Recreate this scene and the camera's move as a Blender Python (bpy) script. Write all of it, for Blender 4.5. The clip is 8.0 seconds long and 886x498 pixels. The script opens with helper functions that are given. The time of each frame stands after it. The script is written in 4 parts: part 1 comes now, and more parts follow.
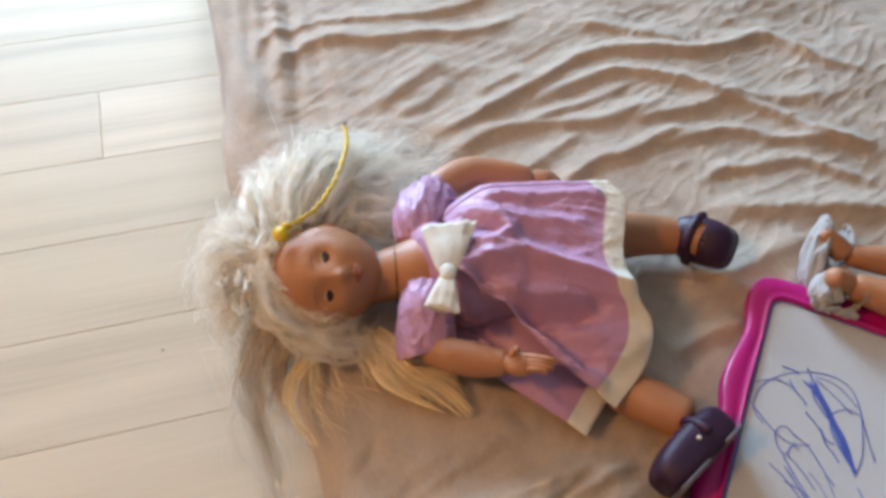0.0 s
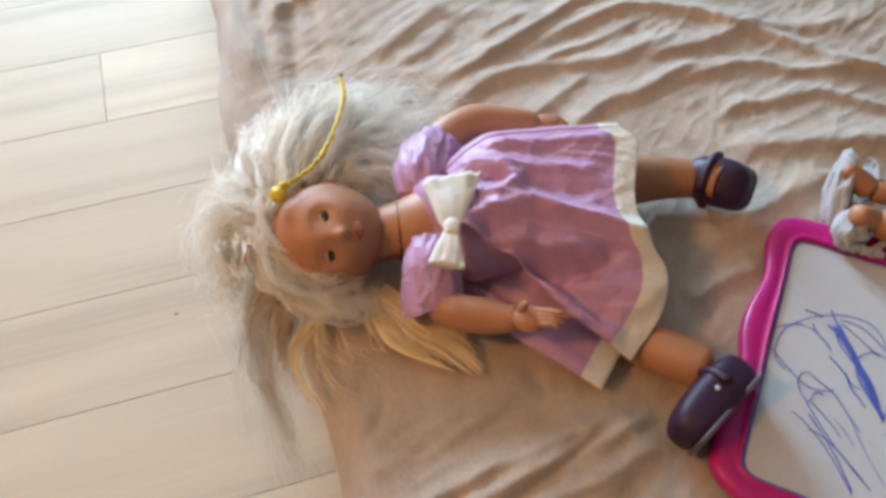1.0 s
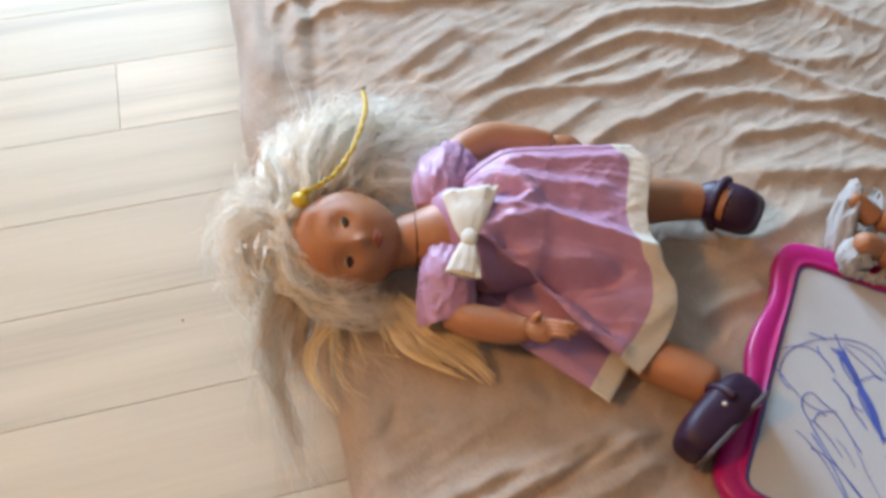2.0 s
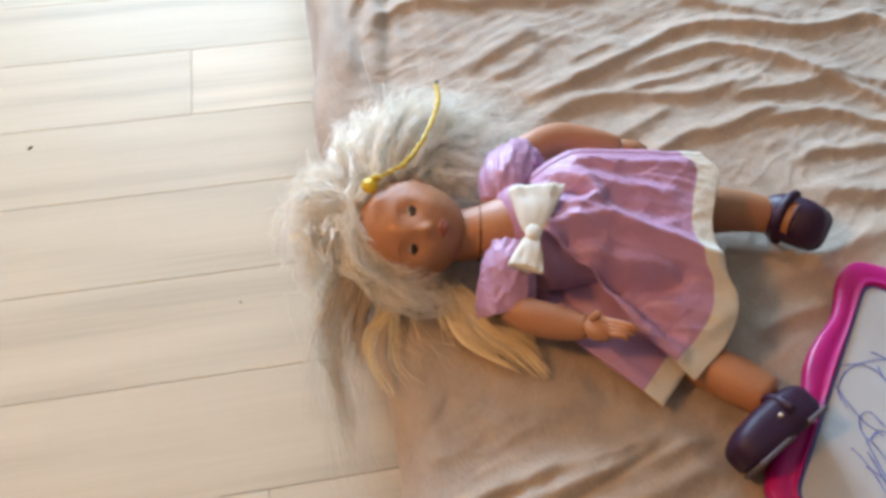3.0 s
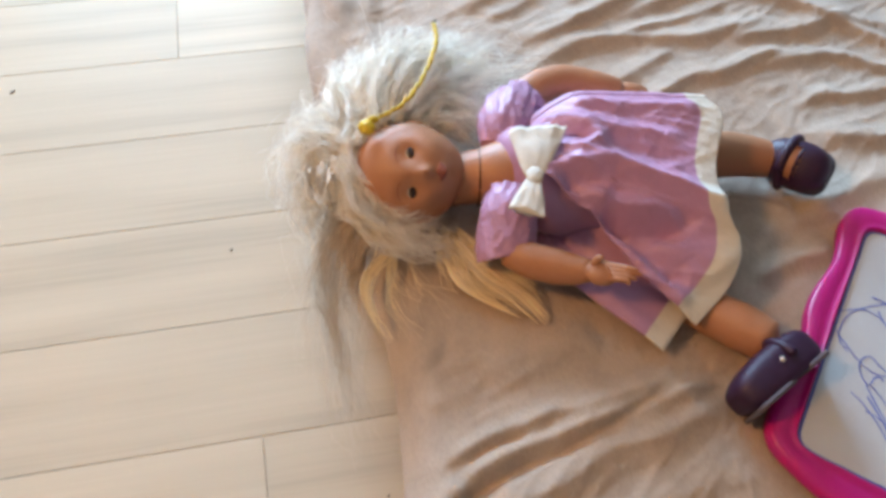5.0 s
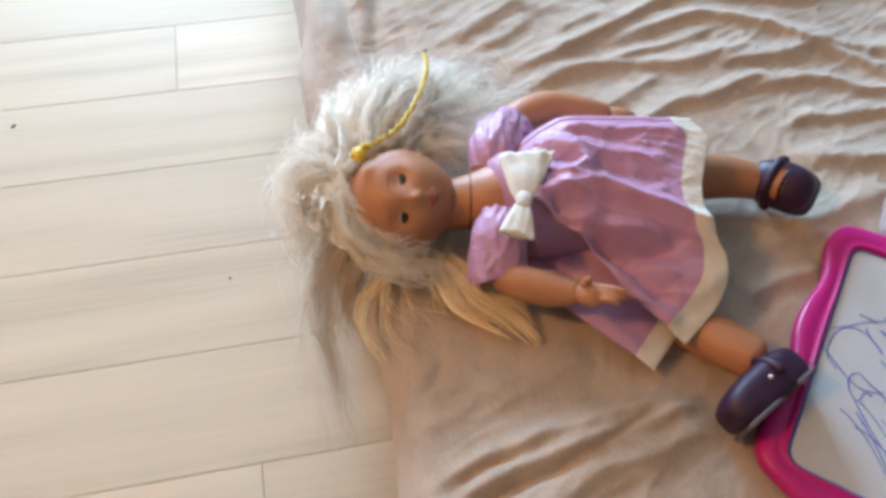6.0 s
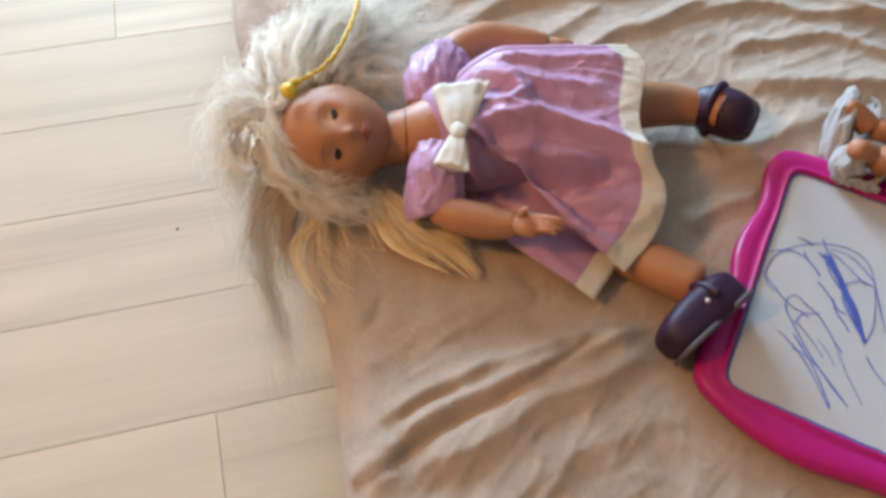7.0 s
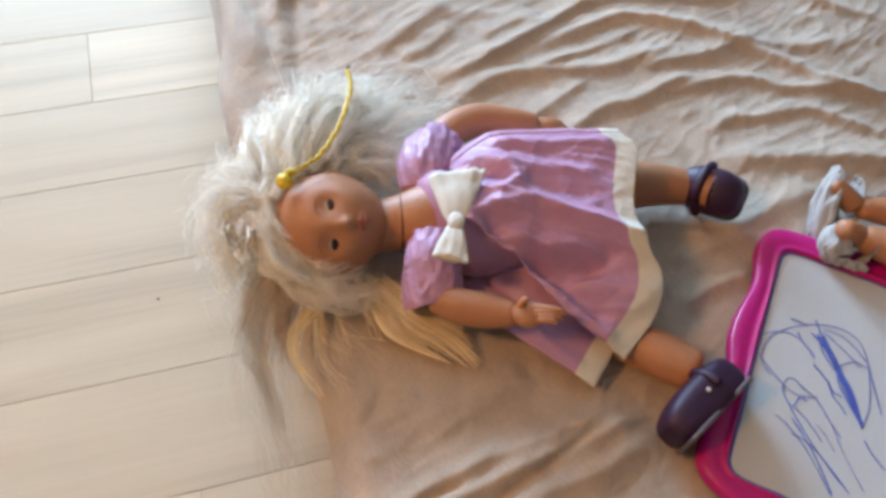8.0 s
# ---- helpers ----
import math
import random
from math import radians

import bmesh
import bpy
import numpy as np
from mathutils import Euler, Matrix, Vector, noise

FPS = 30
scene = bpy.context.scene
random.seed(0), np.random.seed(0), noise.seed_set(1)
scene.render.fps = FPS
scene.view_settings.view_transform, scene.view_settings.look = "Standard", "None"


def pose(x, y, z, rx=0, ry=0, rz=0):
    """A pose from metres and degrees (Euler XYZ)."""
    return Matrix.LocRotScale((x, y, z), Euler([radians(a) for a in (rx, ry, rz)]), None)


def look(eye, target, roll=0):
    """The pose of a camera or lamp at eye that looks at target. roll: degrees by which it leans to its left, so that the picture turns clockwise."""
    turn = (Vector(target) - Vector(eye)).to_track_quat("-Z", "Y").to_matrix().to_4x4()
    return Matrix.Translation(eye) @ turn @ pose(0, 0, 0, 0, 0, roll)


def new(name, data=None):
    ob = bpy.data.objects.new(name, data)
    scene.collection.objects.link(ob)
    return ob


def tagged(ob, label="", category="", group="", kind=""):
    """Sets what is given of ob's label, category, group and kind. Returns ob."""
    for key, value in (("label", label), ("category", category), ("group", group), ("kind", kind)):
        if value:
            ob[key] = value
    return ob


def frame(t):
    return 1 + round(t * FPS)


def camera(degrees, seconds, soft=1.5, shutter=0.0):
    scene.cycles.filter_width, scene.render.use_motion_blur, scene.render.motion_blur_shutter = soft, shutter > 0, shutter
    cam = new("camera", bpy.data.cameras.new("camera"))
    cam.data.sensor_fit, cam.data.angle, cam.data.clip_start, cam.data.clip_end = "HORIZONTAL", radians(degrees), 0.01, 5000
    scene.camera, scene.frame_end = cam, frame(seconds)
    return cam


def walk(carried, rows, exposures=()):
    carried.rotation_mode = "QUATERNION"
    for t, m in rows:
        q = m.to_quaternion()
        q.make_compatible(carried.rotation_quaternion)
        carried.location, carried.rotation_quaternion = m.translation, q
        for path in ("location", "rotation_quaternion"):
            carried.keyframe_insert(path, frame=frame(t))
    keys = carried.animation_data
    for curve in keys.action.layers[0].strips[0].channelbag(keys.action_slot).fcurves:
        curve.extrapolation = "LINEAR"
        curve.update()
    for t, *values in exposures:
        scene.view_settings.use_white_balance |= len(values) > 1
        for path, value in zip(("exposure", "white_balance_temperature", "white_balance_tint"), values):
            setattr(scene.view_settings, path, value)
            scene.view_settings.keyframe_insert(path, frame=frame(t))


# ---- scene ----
cam = camera(54.8, 8.0, soft=3.6)
PATH = [
    (0, (0.195, -0.471, 1.135), (0.618, 0.722, -0.413), 4.3),
    (0.5, (0.205, -0.466, 1.126), (0.618, 0.709, -0.439), 3.5),
    (1, (0.218, -0.455, 1.117), (0.563, 0.66, -0.507), 0.1),
    (2.5, (0.178, -0.482, 1.123), (0.544, 0.703, -0.446), 4.7),
    (3, (0.173, -0.486, 1.122), (0.443, 0.713, -0.455), 2.5),
    (3.5, (0.161, -0.482, 1.114), (0.491, 0.658, -0.496), 4.2),
    (4, (0.159, -0.494, 1.11), (0.469, 0.661, -0.493), 5.0),
    (4.2, (0.155, -0.491, 1.104), (0.464, 0.636, -0.519), 5.4),
    (5.5, (0.168, -0.482, 1.109), (0.447, 0.623, -0.534), 3.3),
    (6, (0.169, -0.494, 1.114), (0.461, 0.665, -0.49), 3.0),
    (6.5, (0.169, -0.509, 1.11), (0.45, 0.685, -0.47), 4.0),
    (6.7, (0.182, -0.508, 1.104), (0.475, 0.590, -0.538), 4.0),
    (7, (0.198, -0.506, 1.097), (0.537, 0.547, -0.569), 4.1),
    (7.5, (0.187, -0.503, 1.108), (0.481, 0.563, -0.558), 2.7),
    (8, (0.181, -0.458, 1.121), (0.61, 0.637, -0.496), 6.2),
]
EXPOSURES = [(0, -0.20, 6700, 15.7), (0.5, -0.20, 6800, 15.7), (1, -0.18, 6770, 15.7), (2.5, -0.13, 6680, 15.7), (4, -0.13, 6990, 15.7), (5.5, -0.03, 6270, 15.0),
             (6, -0.07, 6420, 15.0), (7, -0.08, 6670, 14.6), (8, -0.14, 6500, 15.0)]
walk(cam, [(t, look(eye, target, roll)) for t, eye, target, roll in PATH], EXPOSURES)

# ---- world, sun and lamps ----
world = bpy.data.worlds.new("world")
scene.world = world
world.use_nodes = True
wn = world.node_tree
sky = wn.nodes.new("ShaderNodeTexSky")
sky.sky_type, sky.sun_disc = "NISHITA", False
sky.sun_elevation, sky.sun_rotation = radians(40), radians(150)
wn.links.new(sky.outputs[0], wn.nodes["Background"].inputs[0])
wn.nodes["Background"].inputs[1].default_value = 0.12


def area_lamp(name, m, sx, sy, power, colour):
    data = bpy.data.lights.new(name, "AREA")
    data.shape, data.size, data.size_y, data.energy, data.color = "RECTANGLE", sx, sy, power, colour
    ob = new(name, data)
    ob.matrix_world = m
    return ob


# daylight in the window's opening, and the warm ceiling lamp
area_lamp("window_daylight", look((-0.3, 3.94, 1.72), (-0.2, 0.0, 0.8)), 1.8, 1.6, 460, (0.47, 0.73, 1.0))
bulb = bpy.data.lights.new("ceiling_bulb", "POINT")
bulb.energy, bulb.color, bulb.shadow_soft_size = 97, (1.0, 0.50, 0.15), 0.15
bulb_ob = new("ceiling_bulb", bulb)
bulb_ob.location = (-1.35, -0.15, 2.35)


# ---- materials ----
def material(name, base, rough=0.6, metal=0.0, vary=0.12, scale=6.0, fine=80.0, bump=0.15, depth=0.002, island=0.0,
             sheen=0.0, coat=0.0, stretch=(1, 1, 1), spec=0.5):
    m = bpy.data.materials.new(name)
    m.use_nodes = True
    n, l = m.node_tree.nodes, m.node_tree.links
    b = n["Principled BSDF"]
    pos = n.new("ShaderNodeNewGeometry")
    mp = n.new("ShaderNodeMapping")
    mp.inputs["Scale"].default_value = stretch
    l.new(pos.outputs["Position"], mp.inputs["Vector"])
    big, small = n.new("ShaderNodeTexNoise"), n.new("ShaderNodeTexNoise")
    for t, sc, de in ((big, scale, 4), (small, fine, 3)):
        l.new(mp.outputs[0], t.inputs["Vector"])
        t.inputs["Scale"].default_value, t.inputs["Detail"].default_value = sc, de
    add = n.new("ShaderNodeMath")
    add.operation = "MULTIPLY_ADD"
    l.new(small.outputs[0], add.inputs[0])
    add.inputs[1].default_value = 0.5
    l.new(big.outputs[0], add.inputs[2])
    span = n.new("ShaderNodeMapRange")
    span.inputs["From Min"].default_value, span.inputs["From Max"].default_value = 0.4, 1.1
    span.inputs["To Min"].default_value, span.inputs["To Max"].default_value = 1 - vary, 1 + vary
    l.new(add.outputs[0], span.inputs[0])
    value = span.outputs[0]
    if island:
        isl = n.new("ShaderNodeMapRange")
        isl.inputs["To Min"].default_value, isl.inputs["To Max"].default_value = 1 - island, 1 + island
        l.new(pos.outputs["Random Per Island"], isl.inputs[0])
        mul = n.new("ShaderNodeMath")
        mul.operation = "MULTIPLY"
        l.new(value, mul.inputs[0])
        l.new(isl.outputs[0], mul.inputs[1])
        value = mul.outputs[0]
    hue = n.new("ShaderNodeHueSaturation")
    hue.inputs["Color"].default_value = (*base, 1)
    l.new(value, hue.inputs["Value"])
    l.new(hue.outputs[0], b.inputs["Base Color"])
    ro = n.new("ShaderNodeMapRange")
    ro.inputs["To Min"].default_value, ro.inputs["To Max"].default_value = max(rough - 0.08, 0.02), min(rough + 0.08, 1)
    l.new(big.outputs[0], ro.inputs[0])
    l.new(ro.outputs[0], b.inputs["Roughness"])
    b.inputs["Metallic"].default_value = metal
    b.inputs["Sheen Weight"].default_value = sheen
    b.inputs["Coat Weight"].default_value = coat
    b.inputs["Specular IOR Level"].default_value = spec
    if bump:
        bp = n.new("ShaderNodeBump")
        bp.inputs["Strength"].default_value, bp.inputs["Distance"].default_value = bump, depth
        l.new(small.outputs[0], bp.inputs["Height"])
        l.new(bp.outputs[0], b.inputs["Normal"])
    return m


def wood_material(name):
    """Whitewashed ash: long grain along x, cathedral bands, another piece of the tree for every board."""
    m = bpy.data.materials.new(name)
    m.use_nodes = True
    n, l = m.node_tree.nodes, m.node_tree.links
    b = n["Principled BSDF"]
    pos, info = n.new("ShaderNodeNewGeometry"), n.new("ShaderNodeObjectInfo")
    off = n.new("ShaderNodeVectorMath")
    off.operation = "SCALE"
    off.inputs[0].default_value = (37.0, 11.0, 5.0)
    l.new(info.outputs["Random"], off.inputs["Scale"])
    add = n.new("ShaderNodeVectorMath")
    l.new(pos.outputs["Position"], add.inputs[0])
    l.new(off.outputs[0], add.inputs[1])

    def mapped(scale):
        mp = n.new("ShaderNodeMapping")
        mp.inputs["Scale"].default_value = scale
        l.new(add.outputs[0], mp.inputs["Vector"])
        return mp.outputs[0]

    wave = n.new("ShaderNodeTexWave")
    wave.wave_type, wave.bands_direction = "BANDS", "Y"
    wave.inputs["Scale"].default_value, wave.inputs["Distortion"].default_value = 1.0, 15.0
    wave.inputs["Detail"].default_value, wave.inputs["Detail Scale"].default_value = 3.0, 0.7
    l.new(mapped((0.5, 3.4, 1)), wave.inputs["Vector"])
    grain, tone = n.new("ShaderNodeTexNoise"), n.new("ShaderNodeTexNoise")
    grain.inputs["Scale"].default_value, grain.inputs["Detail"].default_value = 1.0, 5
    tone.inputs["Scale"].default_value, tone.inputs["Detail"].default_value = 1.0, 3
    l.new(mapped((5, 150, 20)), grain.inputs["Vector"])
    l.new(mapped((0.9, 11, 3)), tone.inputs["Vector"])
    mix = n.new("ShaderNodeMix")
    mix.data_type = "FLOAT"
    mix.inputs[0].default_value = 0.78
    l.new(wave.outputs["Fac"], mix.inputs[2])
    l.new(tone.outputs[0], mix.inputs[3])
    mix2 = n.new("ShaderNodeMix")
    mix2.data_type = "FLOAT"
    mix2.inputs[0].default_value = 0.3
    l.new(mix.outputs[0], mix2.inputs[2])
    l.new(grain.outputs[0], mix2.inputs[3])
    ramp = n.new("ShaderNodeValToRGB")
    e = ramp.color_ramp.elements
    e[0].position, e[0].color = 0.25, (0.45, 0.365, 0.262, 1)
    e[1].position, e[1].color = 0.68, (0.63, 0.515, 0.37, 1)
    mid = ramp.color_ramp.elements.new(0.45)
    mid.color = (0.565, 0.46, 0.33, 1)
    l.new(mix2.outputs[0], ramp.inputs[0])
    per = n.new("ShaderNodeMapRange")
    per.inputs["To Min"].default_value, per.inputs["To Max"].default_value = 0.91, 1.07
    l.new(info.outputs["Random"], per.inputs[0])
    hue = n.new("ShaderNodeHueSaturation")
    l.new(ramp.outputs[0], hue.inputs["Color"])
    l.new(per.outputs[0], hue.inputs["Value"])
    l.new(hue.outputs[0], b.inputs["Base Color"])
    b.inputs["Roughness"].default_value = 0.46
    b.inputs["Specular IOR Level"].default_value = 0.08
    bp = n.new("ShaderNodeBump")
    bp.inputs["Strength"].default_value, bp.inputs["Distance"].default_value = 0.12, 0.0006
    l.new(grain.outputs[0], bp.inputs["Height"])
    l.new(bp.outputs[0], b.inputs["Normal"])
    return m


def hair_material(name, base, rough, island):
    """Glossy fibres that also let light through."""
    m = material(name, base, rough, vary=0.08, scale=20, fine=300, bump=0, island=island)
    n, l = m.node_tree.nodes, m.node_tree.links
    b = n["Principled BSDF"]
    tr, mx = n.new("ShaderNodeBsdfTranslucent"), n.new("ShaderNodeMixShader")
    l.new(b.inputs["Base Color"].links[0].from_socket, tr.inputs["Color"])
    mx.inputs[0].default_value = 0.5
    l.new(b.outputs[0], mx.inputs[1])
    l.new(tr.outputs[0], mx.inputs[2])
    l.new(mx.outputs[0], n["Material Output"].inputs["Surface"])
    return m


M_HAIR = hair_material("platinum_doll_hair", (0.97, 0.93, 0.85), 0.36, 0.14)
# darker copy of the platinum hair, with shade in its colour, for hanging locks
M_HAIR_SHADED = hair_material("shaded_pale_doll_hair", (0.72, 0.61, 0.48), 0.40, 0.15)
M_GOLD = hair_material("golden_doll_hair", (0.95, 0.84, 0.60), 0.24, 0.16)
M_SHEET = material("beige_cotton", (0.462, 0.374, 0.297), 0.85, vary=0.17, scale=24, fine=240, bump=0.7, depth=0.0012, sheen=0.15, spec=0.2, stretch=(1.6, 0.7, 1))
M_MATTRESS = material("mattress_ticking", (0.62, 0.60, 0.56), 0.85, fine=300)
M_WOOD = wood_material("whitewashed_ash")
M_SUBFLOOR = material("dark_joint", (0.10, 0.075, 0.055), 0.9)
M_WALL = material("cream_wall_paint", (0.28, 0.25, 0.21), 0.85, vary=0.04, scale=2, fine=200, depth=0.001)
M_CEIL = material("white_ceiling_paint", (0.52, 0.49, 0.45), 0.9, vary=0.03, scale=2, fine=200, depth=0.001)
M_FRAME = material("white_lacquer", (0.78, 0.78, 0.76), 0.35, vary=0.03)
M_SHADE = material("opal_glass", (0.8, 0.76, 0.68), 0.4, vary=0.02)
M_SKIN = material("tan_vinyl", (0.46, 0.208, 0.102), 0.50, vary=0.06, scale=25, fine=260, bump=0.06, depth=0.0005)
M_LIPS = material("rose_vinyl", (0.31, 0.095, 0.06), 0.45, vary=0.05, scale=60)
M_EYE = material("dark_glass_eye", (0.035, 0.02, 0.015), 0.15, vary=0.05, bump=0)
M_EYEWHITE = material("white_eye", (0.42, 0.36, 0.30), 0.3, vary=0.05, bump=0)
M_SEAM = material("dark_seam", (0.07, 0.025, 0.015), 0.7, vary=0.05)
M_DRESS = material("lilac_satin", (0.48, 0.262, 0.42), 0.46, vary=0.08, scale=30, fine=170, bump=0.5, depth=0.0014, sheen=0.15, spec=0.4)
M_HEM = material("ivory_cloth", (0.68, 0.64, 0.55), 0.75, vary=0.06, scale=40, fine=220, bump=0.5, depth=0.001)
M_SHOE = material("dark_purple_plastic", (0.030, 0.006, 0.033), 0.52, vary=0.1, scale=30, bump=0.05)
M_SOLE = material("grey_sole", (0.11, 0.09, 0.105), 0.6, vary=0.1)
M_SATIN_GLINT = material("white_satin_clip_and_glint", (0.80, 0.73, 0.62), 0.62, vary=0.04, scale=60)
M_YELLOW = material("yellow_cord", (0.78, 0.56, 0.03), 0.4, vary=0.12, scale=60, fine=500, bump=0.3)
M_TIP = material("dark_cord_end", (0.12, 0.09, 0.04), 0.7)
M_PINK = material("magenta_plastic", (0.50, 0.006, 0.19), 0.36, vary=0.05, scale=12, fine=200, bump=0.04)
M_BLUE = material("blue_border", (0.09, 0.13, 0.42), 0.45, vary=0.06)
M_BOARD = material("white_drawing_surface", (0.54, 0.545, 0.55), 0.38, vary=0.04, scale=10, fine=150, bump=0.03)
M_INK = material("blue_pen_ink", (0.075, 0.12, 0.46), 0.5, vary=0.25, scale=90, bump=0)
M_PAPER = material("crumpled_white_tissue", (0.42, 0.41, 0.40), 0.8, vary=0.08, scale=50, fine=400, bump=0.3)
M_SPECK = material("dark_speck", (0.12, 0.10, 0.09), 0.8)


# ---- mesh helpers ----
def part(name, bm, mat, parent=None, label=""):
    me = bpy.data.meshes.new(name)
    bm.to_mesh(me)
    bm.free()
    me.materials.append(mat)
    ob = new(name, me)
    if parent:
        ob.parent = parent
    return tagged(ob, label)


def box_bm(x0, x1, y0, y1, z0, z1, bevel=0.0, seg=2):
    bm = bmesh.new()
    bmesh.ops.create_cube(bm, size=1.0)
    for v in bm.verts:
        v.co = Vector(((x0 + x1) / 2 + v.co.x * (x1 - x0), (y0 + y1) / 2 + v.co.y * (y1 - y0), (z0 + z1) / 2 + v.co.z * (z1 - z0)))
    if bevel:
        bmesh.ops.bevel(bm, geom=bm.edges[:], offset=bevel, segments=seg, profile=0.6, affect="EDGES")
    return bm


def catmull(pts, per=8, closed=False):
    """A smooth line through pts."""
    p = np.array(pts, float)
    if closed:
        p = np.vstack([p[-1], p, p[0], p[1]])
    else:
        p = np.vstack([2 * p[0] - p[1], p, 2 * p[-1] - p[-2]])
    out = []
    for i in range(1, len(p) - 2):
        for u in np.arange(per) / per:
            a, b, c, d = p[i - 1:i + 3]
            out.append(0.5 * (2 * b + (c - a) * u + (2 * a - 5 * b + 4 * c - d) * u * u + (3 * b - a - 3 * c + d) * u ** 3))
    if not closed:
        out.append(p[-2])
    return np.array(out)


def resample(line, n):
    line = np.array(line, float)
    s = np.concatenate([[0], np.cumsum(np.linalg.norm(np.diff(line, axis=0), axis=1))])
    return np.stack([np.interp(np.linspace(0, s[-1], n), s, line[:, k]) for k in range(line.shape[1])], axis=1)


def near_line(x, y, line, lean=1.0):
    """Distance of the points (x, y) from a line in the plan, and how far along it they lie, 0 to 1; lean stretches the fall on its left side."""
    best, along = np.full(x.shape, 1e9), np.zeros(x.shape)
    n = len(line) - 1
    for i in range(n):
        (ax, ay), (bx, by) = line[i][:2], line[i + 1][:2]
        dx, dy = bx - ax, by - ay
        u = np.clip(((x - ax) * dx + (y - ay) * dy) / (dx * dx + dy * dy + 1e-12), 0, 1)
        d = np.hypot(x - ax - u * dx, y - ay - u * dy)
        if lean != 1.0:
            over = (dx * (y - ay) - dy * (x - ax)) / math.hypot(dx, dy)
            d = d / (1 + (lean - 1) * 0.5 * (1 + np.tanh(over / 0.004)))
        hit = d < best
        best[hit], along[hit] = d[hit], ((i + u) / n)[hit]
    return best, along


class Shape:
    """Gathers many surfaces, each with its own material, into one mesh."""

    def __init__(self):
        self.v, self.f, self.m, self.mats = [], [], [], []

    def slot(self, mat):
        if mat not in self.mats:
            self.mats.append(mat)
        return self.mats.index(mat)

    def add(self, verts, faces, mat):
        base, k = len(self.v), self.slot(mat)
        self.v.extend(tuple(map(float, q)) for q in verts)
        self.f.extend(tuple(base + i for i in q) for q in faces)
        self.m.extend([k] * len(faces))

    def rings(self, rings, mat, caps=(True, True)):
        n = len(rings[0])
        verts = [q for r in rings for q in r]
        faces = [(i * n + j, i * n + (j + 1) % n, (i + 1) * n + (j + 1) % n, (i + 1) * n + j) for i in range(len(rings) - 1) for j in range(n)]
        if caps[0]:
            faces.append(tuple(range(n))[::-1])
        if caps[1]:
            faces.append(tuple((len(rings) - 1) * n + j for j in range(n)))
        self.add(verts, faces, mat)

    def tube(self, line, radii, mat, sides=14, per=5, flat=1.0, wrinkle=0.0, caps=(True, True), round_ends=True):
        """A round limb along a smooth line; flat squeezes it in z."""
        line = catmull(line, per)
        r = np.interp(np.linspace(0, 1, len(line)), np.linspace(0, 1, len(radii)), radii)
        if round_ends:
            r = r.copy()
            r[0] *= 0.55
            r[-1] *= 0.55
        out = []
        for i, c in enumerate(line):
            t = Vector(line[min(i + 1, len(line) - 1)] - line[max(i - 1, 0)]).normalized()
            up = Vector((0, 0, 1)) if abs(t.z) < 0.9 else Vector((0, 1, 0))
            a = t.cross(up).normalized()
            b = a.cross(t).normalized()
            ring = []
            for j in range(sides):
                w = 2 * math.pi * j / sides
                k = r[i]
                if wrinkle:
                    around = Vector((math.cos(w), math.sin(w), 0))
                    q1 = noise.noise(Vector((c[0] * 38, c[1] * 38, 7)) + around * 2.6)
                    q2 = noise.noise(Vector((c[0] * 85, c[1] * 85, 19)) + around * 5.5)
                    k += wrinkle * (0.9 * max(0, 1 - 3.6 * abs(q1)) ** 1.5 + 0.45 * max(0, 1 - 4 * abs(q2)) ** 1.5 + 0.5 * q1 - 0.5)
                ring.append(Vector(c) + a * (math.cos(w) * k) + b * (math.sin(w) * k * flat))
            out.append(ring)
        self.rings(out, mat, caps)

    def blob(self, centre, axes, mat, seg=20, rows=12, shape=None, keep=None):
        """An ellipsoid with three half axes as vectors; shape(p) bends the unit ball, keep(p) says which faces stay."""
        unit = [(math.sin(math.pi * i / rows) * math.cos(2 * math.pi * j / seg), math.sin(math.pi * i / rows) * math.sin(2 * math.pi * j / seg),
                 math.cos(math.pi * i / rows)) for i in range(rows + 1) for j in range(seg)]
        faces = [(i * seg + j, (i + 1) * seg + j, (i + 1) * seg + (j + 1) % seg, i * seg + (j + 1) % seg) for i in range(rows) for j in range(seg)]
        if keep:
            faces = [f for f in faces if keep(np.mean([unit[k] for k in f], axis=0))]
        ax = [Vector(a) for a in axes]
        verts = []
        for p in unit:
            q = shape(p) if shape else p
            verts.append(Vector(centre) + ax[0] * q[0] + ax[1] * q[1] + ax[2] * q[2])
        self.add(verts, faces, mat)

    def sheet(self, grid, mats, thick=0.0016):
        """A cloth given as rows of points, with a back side and closed edges; mats: a material for each row of faces."""
        g = np.array(grid, float)
        n, k = g.shape[:2]
        low = g - np.array((0, 0, thick))
        base, back = len(self.v), n * k
        self.v.extend(tuple(map(float, q)) for q in np.vstack([g.reshape(-1, 3), low.reshape(-1, 3)]))
        for i in range(n - 1):
            p, q = i * k, (i + 1) * k
            faces = [(p + j, q + j, q + j + 1, p + j + 1) for j in range(k - 1)]
            faces += [(back + p + j + 1, back + q + j + 1, back + q + j, back + p + j) for j in range(k - 1)]
            faces += [(p, back + p, back + q, q), (p + k - 1, q + k - 1, back + q + k - 1, back + p + k - 1)]
            if i == 0:
                faces += [(p + j + 1, back + p + j + 1, back + p + j, p + j) for j in range(k - 1)]
            if i == n - 2:
                faces += [(q + j, back + q + j, back + q + j + 1, q + j + 1) for j in range(k - 1)]
            self.f.extend(tuple(base + v for v in f) for f in faces)
            self.m.extend([self.slot(mats[i])] * len(faces))

